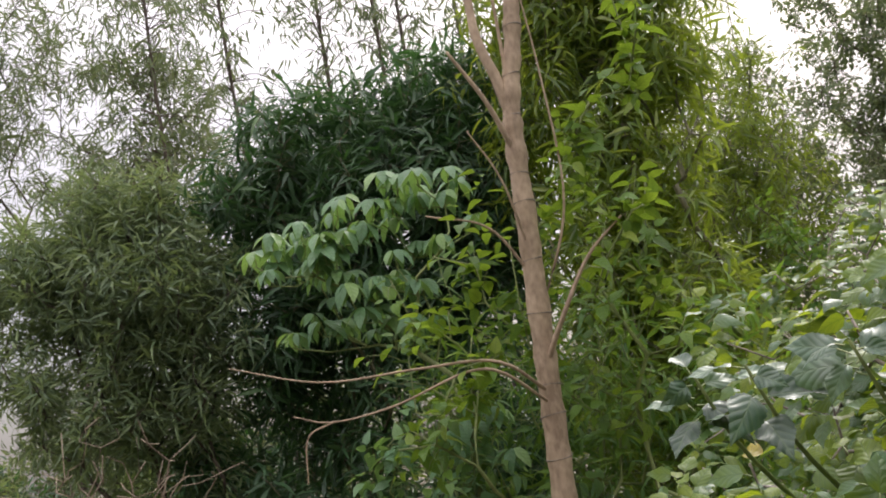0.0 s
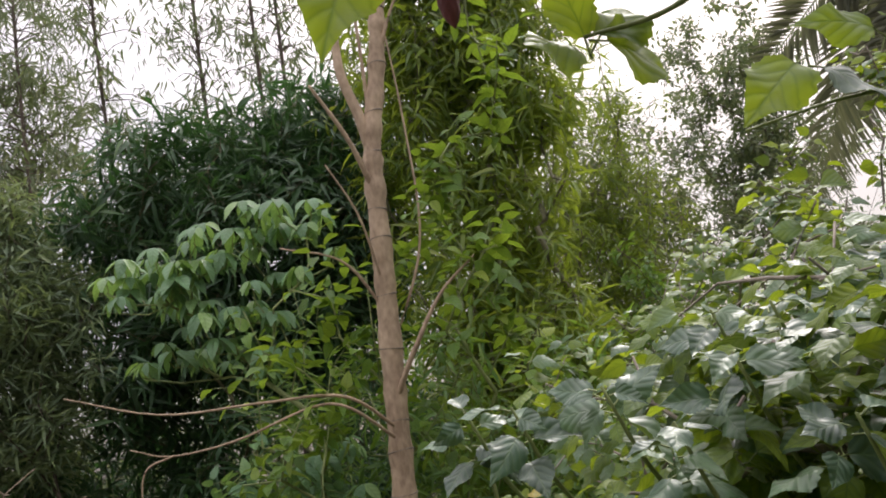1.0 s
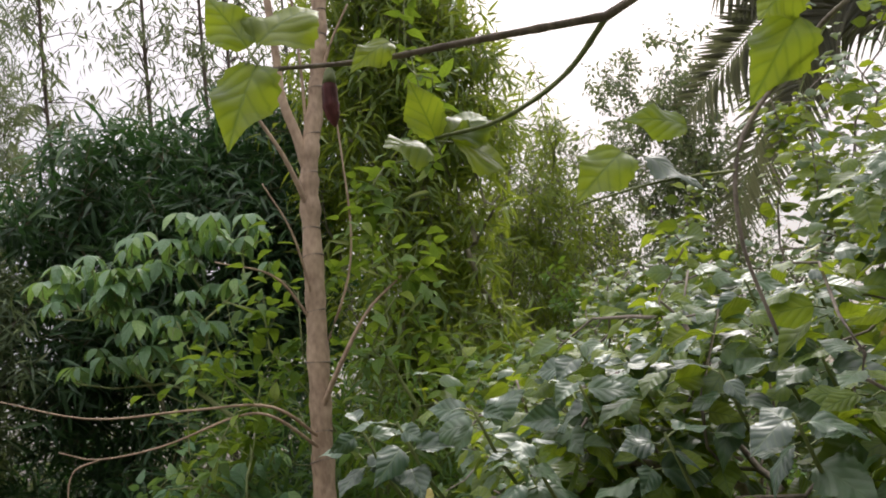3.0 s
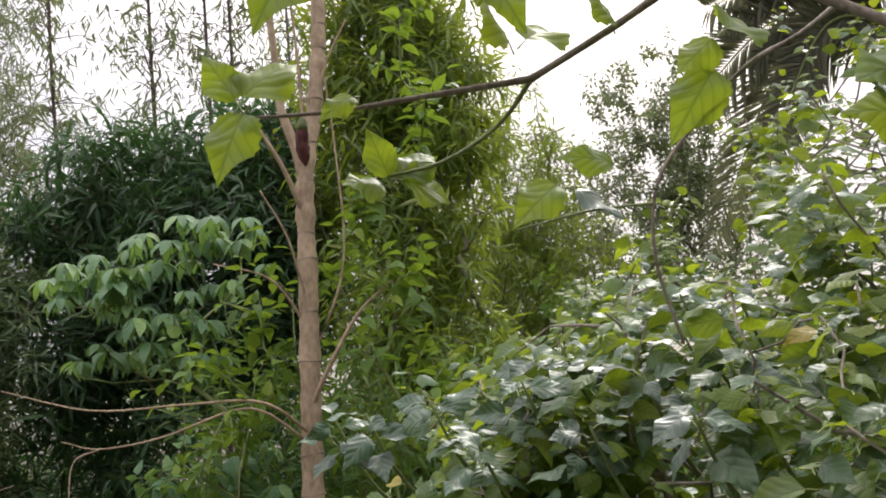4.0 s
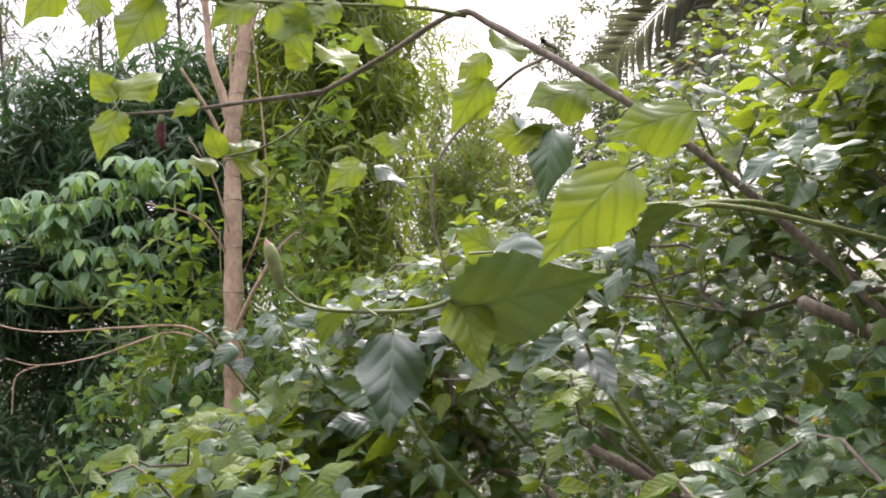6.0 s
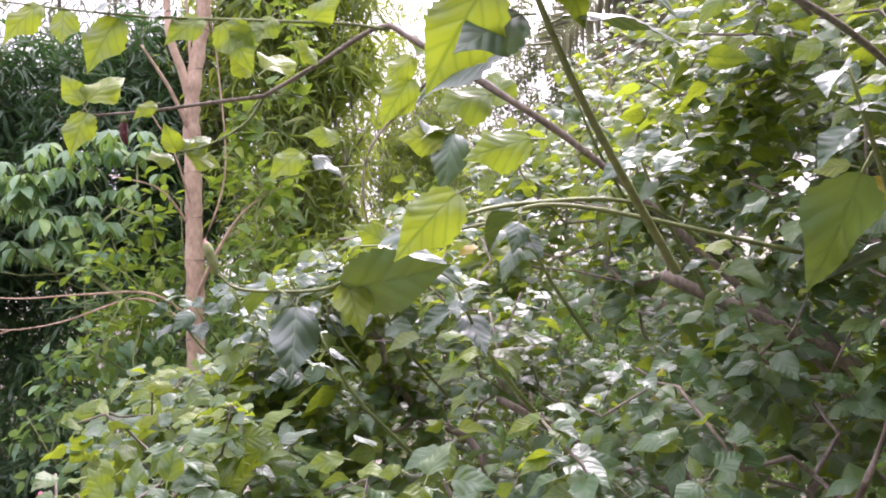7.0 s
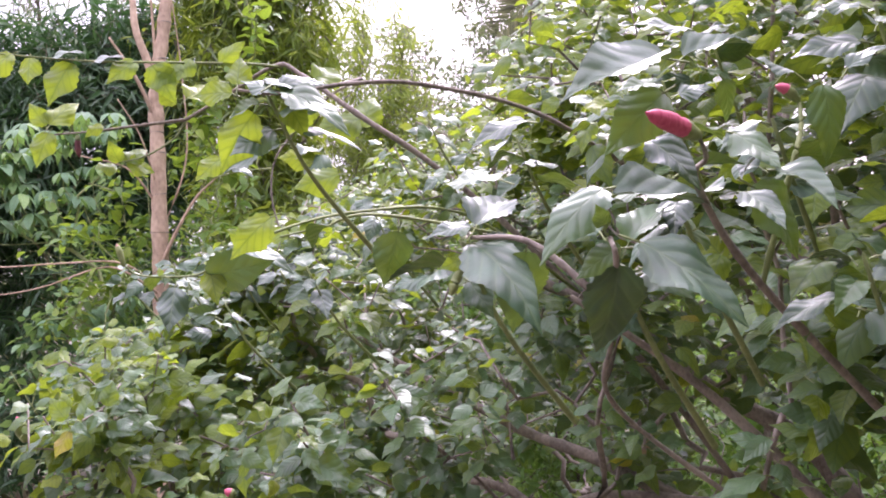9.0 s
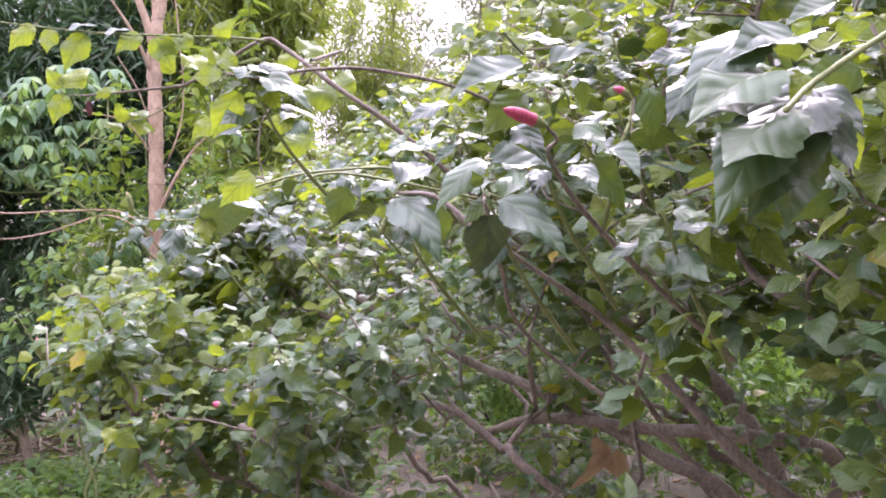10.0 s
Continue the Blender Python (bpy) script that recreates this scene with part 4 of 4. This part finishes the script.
# bare old wood low in the bush
OLD_WOOD = [([(2.05, 0.3, 0.0), (2.0, 0.1, 0.6), (1.987, 0.0, 0.902), (1.696, 0.0, 1.002), (1.522, 0.1, 1.021), (1.279, 0.2, 1.063), (1.144, 0.3, 1.02)], 0.026, 0.010),
            ([(2.0, 0.25, 0.0), (1.93, 0.12, 0.72), (1.806, 0.2, 1.076), (1.62, 0.3, 1.24), (1.398, 0.3, 1.426), (1.1, 0.35, 1.6)], 0.030, 0.010),
            ([(1.9, 0.2, 0.0), (1.75, 0.05, 0.75), (1.518, 0.1, 0.965), (1.309, 0.3, 1.119), (1.192, 0.5, 1.187), (0.9, 0.7, 1.4)], 0.022, 0.009),
            ([(1.95, 0.1, 0.0), (1.85, -0.2, 0.7), (1.55, -0.25, 1.0), (1.3, -0.2, 1.3), (1.05, -0.2, 1.5)], 0.022, 0.004),
            ([(2.1, 0.1, 0.0), (1.7, 0.2, 0.55), (1.3, 0.1, 0.8), (0.9, 0.25, 0.85), (0.55, 0.4, 1.1)], 0.022, 0.008)]

UPPER_LEAVES = [
    (0.155, 0.500, 2.121, 0.150, 0.470, 2.067, 3), (0.238, 0.500, 2.107, 0.190, 0.470, 2.031, 3), (0.467, 0.500, 2.104, 0.417, 0.470, 2.063, 3),
    (0.490, 0.500, 2.112, 0.461, 0.470, 2.067, 3), (0.406, 0.500, 2.099, 0.443, 0.470, 2.025, 3), (0.285, 0.500, 2.109, 0.344, 0.470, 2.125, 0),
    (0.120, 0.500, 2.129, 0.070, 0.470, 2.085, 3), (0.554, 0.500, 2.101, 0.600, 0.470, 2.140, 3), (0.201, 0.500, 2.117, 0.255, 0.470, 2.144, 0),
    (0.372, 0.500, 2.107, 0.318, 0.470, 2.070, 3),
]
DRY = [(1.569, 0.550, 1.119, 1.535, 0.500, 0.996, 1),
       (1.635, 0.550, 0.883, 1.530, 0.500, 0.770, 1),
       (1.653, 0.550, 0.872, 1.669, 0.500, 0.751, 1),
       (1.581, 0.550, 0.915, 1.629, 0.500, 0.793, 1),
       (1.870, 0.550, 1.411, 1.911, 0.500, 1.322, 1),
       (1.636, 0.550, 1.377, 1.631, 0.500, 1.277, 1)]


def flower_bud(line, radius, calyx_share, petal_mat, parent, name="flower_bud"):
    """A closed bud: a calyx cup with the rolled petals standing out of it."""
    p = smooth_line(line, 14)
    u = np.linspace(0, 1, 14)
    r = radius * np.clip(np.sin(np.pi * np.clip(u * 0.82 + 0.06, 0, 1)) ** 0.55, 0.3, 1) * (1 + 0.06 * np.sin(u * 23))
    r[-3:] *= (0.85, 0.55, 0.12)
    k = max(3, int(14 * calyx_share))
    bud = part(name, tubes_mesh(name, [(p[:k + 1], r[:k + 1] * 1.08)], 10), M["green_twig"], parent, "green calyx of a bud")
    if k < 12:
        vert = (p[k - 1:], r[k - 1:] * (1 - 0.06 * np.arange(15 - k) % 0.12))
        part("petals", tubes_mesh("petals", [vert], 9), petal_mat, bud, "rolled bud petals")
    return bud


M["red_petal"] = bark_material("red_petal", (0.42, 0.035, 0.09), (0.66, 0.13, 0.22), 60, 0.3, 0.55, 0.2)
M["bud_tip"] = bark_material("bud_tip", (0.30, 0.18, 0.12), (0.50, 0.30, 0.22), 60, 0.3, 0.7, 0.3)
M["withered"] = bark_material("withered_petal", (0.06, 0.015, 0.018), (0.16, 0.05, 0.05), 60, 0.3, 0.8, 0.5)


def hibiscus(name_label, at, pts, starts, count=7, size=0.070, twigs=(), rows=(), old=(), dry=(), shoots=()):
    ob = thing("hibiscus_bush", at, name_label, "hibiscus", "hibiscus hedge")
    chains, tp, td = grow(starts, pts, 0.06, 0.0021, 2.3, 0.35, 0.25, 0.3)
    part("wood", tubes_mesh("wood", chains, 6), M["hib_bark"], ob, "grey-brown woody branches")
    for line, a, b in twigs:
        part("twig", tubes_mesh("twig", [bough(line, a, b, 40, 9)], 8), M["green_twig" if a < 0.0037 else "hib_bark"], ob)
    for line, a, b in old:
        part("branch", tubes_mesh("branch", [bough(line, a, b, 40, 7)], 10), M["hib_bark"], ob)
    sp = np.concatenate([tp, tp + rng.normal(0, 0.045, tp.shape)])
    sd = np.concatenate([td, unit(td + rng.normal(0, 0.6, td.shape))])
    fr = sprig(sp, unit(sd * 0.6 + (-0.2, -0.5, 0.7)), count, size, 0.85, 0.10, 1.0, 0.08, OUTWARD)
    keep = fr[0][:, 0] > hedge_left(fr[0][:, 1], fr[0][:, 2]) - 0.12
    keep &= ~((fr[0][:, 0] < 0.72) & (fr[0][:, 1] < 0.85) & (fr[0][:, 2] > 1.41 + 0.2 * fr[0][:, 1]))
    keep &= ~((fr[0][:, 0] < 0.95) & (fr[0][:, 1] < 0.72) & (fr[0][:, 2] > 1.54 + 0.4 * (fr[0][:, 1] - 0.2)) & (fr[0][:, 1] > -0.1))
    fr = take(fr, keep)
    near = np.argsort((fr[0][:, 0] - 0.3) ** 2 + 0.3 * (fr[0][:, 1] + 0.2) ** 2)
    own = placed(sum(rows, [])) if rows else None
    if shoots:
        tops = np.array(shoots)
        whorl = sprig(tops, unit(np.tile((-0.15, -0.45, 0.8), (len(tops), 1)) + rng.normal(0, 0.25, tops.shape)), 7, 0.080, 0.85, 0.07, 1.0, 0.1, OUTWARD)
        leaf_objects("leaf", T["hibiscus"], whorl, M["hibiscus_mature"], ob)
        own = join(own, whorl)
        stems = [(smooth_line([q + (0.16, 0.12, -0.22), q + (0.05, 0.03, -0.1), q], 8), np.linspace(0.004, 0.0018, 8)) for q in tops]
        for st in stems:
            part("twig", tubes_mesh("twig", [st], 7), M["green_twig"], ob)
    part("leafstalk", tubes_mesh("leafstalk", petioles(fr if own is None else join(fr, own)), 4), M["green_twig"], ob, "", "stuff")
    if own is not None:
        # lie 3 picks the leaves with backlight in their colour
        young = np.array([r[6] == 3 for r in sum(rows, [])])
        own = take(own, np.arange(len(young)))
        leaf_objects("leaf", T["hibiscus"], take(own, ~young), M["hibiscus_mature"], ob)
        if young.any():
            leaf_objects("young_leaf", T["young"], take(own, young), M["hibiscus_backlit"], ob, "thin yellow-green leaf with backlight in its colour")
    if dry:
        leaf_objects("dry_leaf", T["hibiscus"][3:4], placed(dry, 0.55), M["dry_leaf"], ob, "curled dry brown leaf")
    # every fourth near leaf takes the backlit colour
    sunny = near[:220][::4]
    leaf_objects("leaf", T["hibiscus"], take(fr, np.setdiff1d(near[:220], sunny)), M["hibiscus"], ob)
    leaf_objects("young_leaf", T["young"], take(fr, sunny), M["hibiscus_backlit"], ob, "thin yellow-green leaf with backlight in its colour")
    rest = take(fr, near[220:])
    # about half the leaves near the top are coloured as if backlit
    lit_top = (rest[0][:, 2] > hedge_top(rest[0][:, 0], rest[0][:, 1]) - 0.42) & (rng.uniform(0, 1, len(rest[0])) < 0.52)
    part("foliage", leaves_mesh("foliage", T["hibiscus_far"], take(rest, ~lit_top)), M["hibiscus"], ob, "", "stuff")
    part("young_foliage", leaves_mesh("young_foliage", T["hibiscus_far"], take(rest, lit_top)), M["hibiscus_backlit"], ob, "", "stuff")
    return ob


def edge_points(n):
    """Shoots along the hedge's low outer shoulder."""
    x, y = rng.uniform(0.12, 0.75, n), rng.uniform(0.9, 1.45, n)
    return np.stack([x, y, hedge_top(x, y) - rng.uniform(0.0, 0.22, n) ** 1.2], -1)


def inner_points(n):
    """Leafy shoots low inside the bush, in its own shade."""
    y = rng.uniform(-1.15, 0.0, n)
    x = 2.05 + 0.85 * y + rng.uniform(0.05, 0.8, n)
    return np.stack([x, y, rng.uniform(0.95, 1.5, n)], -1)


def flank_shade_points(n):
    """Foliage added beside the path, mostly out of view, to shade the bush."""
    y = rng.uniform(-2.2, -0.7, n)
    x = np.maximum(0.46 + 0.95 * (y + 1.9), 0.95) + rng.uniform(0.08, 1.0, n)
    return np.stack([x, y, rng.uniform(1.4, 2.35, n)], -1)


# leafy shoot tips along the crest of the hedge
CREST = [(0.676, 0.726, 1.627), (0.681, 0.869, 1.685), (0.532, 0.95, 1.697), (0.59, 0.85, 1.621), (0.412, 1.031, 1.685), (0.323, 1.104, 1.679), (0.447, 0.93, 1.637), (0.623, 1.024, 1.751),
         (0.786, 0.938, 1.742), (0.794, 0.841, 1.7), (0.75, 1.097, 1.771), (0.62, 1.178, 1.765), (0.279, 1.165, 1.68), (0.876, 1.11, 1.826), (0.941, 1.045, 1.822)]
front = hibiscus("dense hibiscus bush with glossy serrated green leaves on arching twigs", (2.0, 0.3, 0), np.vstack([hedge_points(900, -0.1, 1.25), edge_points(110)]),
                 [(2.0 + 0.12 * k, 0.3 + 0.15 * (k % 2), 0) for k in range(-2, 3)], twigs=TWIGS, rows=[ARCH_LEAVES, UPPER_LEAVES, ARC_LEAVES, NEAR_LEAVES], old=OLD_WOOD, dry=DRY,
                 shoots=CREST + [(0.66, 0.12, 1.60), (0.85, 0.35, 1.72), (0.95, 0.12, 1.78), (0.52, 0.42, 1.55), (1.02, 0.45, 1.95)])
side_bush = hibiscus("spreading hibiscus bush with dark toothed leaves and red buds", (1.9, -0.9, 0), np.vstack([hedge_points(420, -1.35, -0.1, 0.25), hedge_points(50, -1.3, 0.0, 0.2) * (0.6, 1, 0.75) + (0.85, 0, 0), np.stack([rng.uniform(1.1, 2.6, 300), rng.uniform(-1.5, 0.3, 300), rng.uniform(1.65, 2.2, 300)], -1), inner_points(90), flank_shade_points(190)]),
                     [(1.9 + 0.1 * k, -0.8 + 0.12 * (k % 2), 0) for k in range(-2, 2)], twigs=BUD_TWIGS, rows=[SHOOT_LEAVES, BUD_LEAVES, SIDE_LEAVES, PALE_LEAVES],
                     shoots=[(0.706, -0.70, 1.575), (0.79, -0.86, 1.555), (0.87, -0.84, 1.61), (0.99, -0.84, 1.66), (0.545, -0.49, 1.785), (1.02, -0.6, 1.76),
                             (1.12, -0.85, 1.77), (0.92, -0.35, 1.74), (1.2, -0.45, 1.86), (1.08, -1.05, 1.66), (1.25, -1.0, 1.8), (0.98, -0.95, 1.52)])
hibiscus("farther hibiscus bush with leaves in grey sheen", (2.1, 2.2, 0), hedge_points(520, 1.2, 3.0),
         [(2.1 + 0.1 * k, 2.2 + 0.12 * (k % 2), 0) for k in range(-2, 2)])

flower_bud([(0.836, -0.948, 1.627), (0.808, -0.96, 1.635), (0.776, -0.972, 1.643)], 0.0082, 0.35, M["red_petal"], side_bush)
flower_bud([(0.983, -0.89, 1.665), (0.972, -0.89, 1.676), (0.959, -0.89, 1.681)], 0.005, 0.5, M["red_petal"], side_bush)
flower_bud([(0.700, -0.72, 1.548), (0.690, -0.72, 1.532), (0.684, -0.72, 1.518)], 0.0048, 0.95, M["green_twig"], side_bush)
flower_bud([(0.348, -0.12, 1.611), (0.344, -0.12, 1.63), (0.339, -0.12, 1.648)], 0.0048, 0.82, M["bud_tip"], front)
flower_bud([(0.098, 0.5, 1.30), (0.088, 0.5, 1.33), (0.082, 0.5, 1.355)], 0.013, 0.75, M["red_petal"], front)
flower_bud([(0.505, 0.3, 1.165), (0.495, 0.3, 1.17), (0.483, 0.3, 1.178)], 0.009, 0.5, M["red_petal"], front)
flower_bud([(0.232, 0.6, 1.968), (0.230, 0.6, 1.94), (0.232, 0.6, 1.915)], 0.0075, 0.2, M["withered"], front, "withered_flower")


# ---- ground cover and litter ----
def ground_weeds():
    n = 900
    x = np.concatenate([rng.uniform(-1.6, 1.0, n), rng.uniform(0.5, 5.5, 500)])
    y = np.concatenate([rng.uniform(4.2, 7.8, n), rng.uniform(2.8, 7.5, 500)])
    z = ground_height(x, y)
    p = np.stack([x, y, z + rng.uniform(0.05, 0.26, len(x)) * (0.5 + 0.5 * np.sin(x * 2.3) * np.cos(y * 1.9)) + 0.03], -1)
    chains = [(np.array([q * (1, 1, 0) + (0.02, 0, g - 0.02), q]), np.array([0.003, 0.0015])) for q, g in zip(p, z)]
    ob = thing("ground_weeds", (0, 6, 0), "mat of low green broad-leaved weeds on the soil", "weeds", "", "stuff")
    part("stem", tubes_mesh("stem", chains, 4), M["green_twig"], ob, "", "stuff")
    fr = sprig(p, unit(rng.normal(0, 0.4, p.shape) + (0, 0, 1.0)), 7, 0.12, 0.85, 0.05, 0.9, 0.1)
    part("foliage", leaves_mesh("foliage", T["small"], fr), M["weed"], ob, "", "stuff")


def leaf_litter():
    n = 2600
    x, y = rng.uniform(-3.5, 6.0, n), rng.uniform(-2.5, 8.5, n)
    p = np.stack([x, y, ground_height(x, y) + 0.012], -1)
    al = rng.normal(0, 1, (n, 3)) * (1, 1, 0.12)
    up = rng.normal(0, 0.3, (n, 3)) + (0, 0, 1.0)
    fr = leaf_frames(p, al, up, rng.uniform(0.05, 0.12, n))
    ob = thing("leaf_litter", (0, 3, 0), "scattered dry brown leaves lying on bare soil", "leaf litter", "", "stuff")
    part("dry_leaf", leaves_mesh("dry_leaf", T["small"], fr), M["dry_leaf"], ob, "", "stuff")


def stick_heap():
    ob = thing("stick_heap", (-1.0, 6.2, 0), "heap of dry broken sticks and twigs on the ground", "sticks")
    for k in range(70):
        c = np.array((rng.normal(-0.95, 0.35), rng.normal(6.3, 0.5), 0.0))
        d = unit(rng.normal(0, 1, 3) * (1, 1, 0.25)) * rng.uniform(0.2, 0.5)
        c[2] = float(ground_height(c[0], c[1])) + rng.uniform(0.02, 0.22) + abs(d[2])
        part("stick", tubes_mesh("stick", [bough([c - d, c + rng.normal(0, 0.03, 3), c + d], rng.uniform(0.006, 0.014), 0.004, 8)], 6), M["dry_stick"], ob)
    stake = thing("wooden_stake", (-0.72, 5.6, 0), "pale split wooden stake leaning out of the ground", "stake")
    part("stake", tubes_mesh("stake", [bough([(-0.70, 5.6, -0.05), (-0.73, 5.6, 0.2), (-0.78, 5.62, 0.48)], 0.045, 0.034, 14, 4)], 9), M["dry_stick"], stake)


def crumpled_sheet():
    n = 26
    g = np.linspace(-1, 1, n)
    X, Y = np.meshgrid(g, g, indexing="ij")
    Z = np.array([[0.09 + 0.10 * noise.noise(Vector((a * 2.2, c * 2.2, 0.3))) + 0.05 * noise.noise(Vector((a * 6, c * 6, 4))) for c in g] for a in g])
    Z = np.maximum(Z * (1 - 0.6 * np.maximum(abs(X), abs(Y)) ** 4), 0.004)
    wob = 0.1 * np.sin(5 * X + 2) * np.abs(Y)
    v = np.stack([-0.93 + 0.34 * X + wob, 5.35 + 0.3 * Y + wob, Z + ground_height(-0.93 + 0.3 * X, 5.35 + 0.3 * Y)], -1).reshape(-1, 3)
    i, j = np.meshgrid(np.arange(n - 1), np.arange(n - 1), indexing="ij")
    a = (i * n + j).ravel()
    m, nn, l, p, out = shader("plastic_sheet")
    geo, tex = nn.new("ShaderNodeNewGeometry"), nn.new("ShaderNodeTexNoise")
    tex.inputs["Scale"].default_value, tex.inputs["Detail"].default_value = 9, 5
    l.new(geo.outputs["Position"], tex.inputs["Vector"])
    l.new(ramp_node(nn, l, tex.outputs["Fac"], [(0.35, (0.42, 0.40, 0.46)), (0.65, (0.72, 0.70, 0.78))]), p.inputs["Base Color"])
    p.inputs["Roughness"].default_value = 0.4
    me = mesh_from("plastic_sheet", v, np.stack([a, a + n, a + n + 1, a + 1], -1))
    me.materials.append(m)
    ob = new("plastic_sheet", me)
    so = ob.modifiers.new("thickness", "SOLIDIFY")
    so.thickness = 0.003
    tagged(ob, "crumpled pale lilac plastic sheet lying on soil", "plastic sheet")


def old_basket():
    """A dark round tub, half hidden by weeds."""
    bm = bmesh.new()
    prof = [(0.0, 0.0), (0.20, 0.0), (0.235, 0.18), (0.25, 0.36), (0.265, 0.38), (0.262, 0.40), (0.24, 0.40), (0.222, 0.2), (0.19, 0.03), (0.0, 0.03)]
    rings = []
    for r, z in prof:
        rings.append([bm.verts.new((r * math.cos(k * math.tau / 28), r * math.sin(k * math.tau / 28), z)) for k in range(28)])
    for a, c in zip(rings, rings[1:]):
        for k in range(28):
            bm.faces.new((a[k], a[(k + 1) % 28], c[(k + 1) % 28], c[k]))
    bmesh.ops.remove_doubles(bm, verts=bm.verts, dist=1e-5)
    me = bpy.data.meshes.new("tub")
    bm.to_mesh(me)
    bm.free()
    for q in me.polygons:
        q.use_smooth = True
    me.materials.append(bark_material("rusty_tub", (0.035, 0.02, 0.016), (0.11, 0.055, 0.04), 12, 1.0, 0.6, 0.3))
    ob = new("tub", me)
    ob.matrix_world = pose(-0.15, 6.9, 0.0, 3, -4, 0)
    tagged(ob, "old dark rusty tub standing among weeds", "tub")


def dead_brush():
    at = (-1.7, 4.7, 0)
    ob = thing("dead_brush", at, "dead grey-brown brushwood shrub with bare tangled twigs", "dead shrub")
    chains, tp, td = grow([at, (-1.5, 4.8, 0), (-1.95, 4.7, 0)], blob(260, (-1.75, 4.55, 1.45), (0.65, 0.35, 0.55)), 0.09, 0.0028, 2.5, 0.5, 0.2, 0.3)
    part("wood", tubes_mesh("wood", chains, 5), M["dry_stick"], ob)


ground_weeds()
leaf_litter()
stick_heap()
crumpled_sheet()
old_basket()
dead_brush()
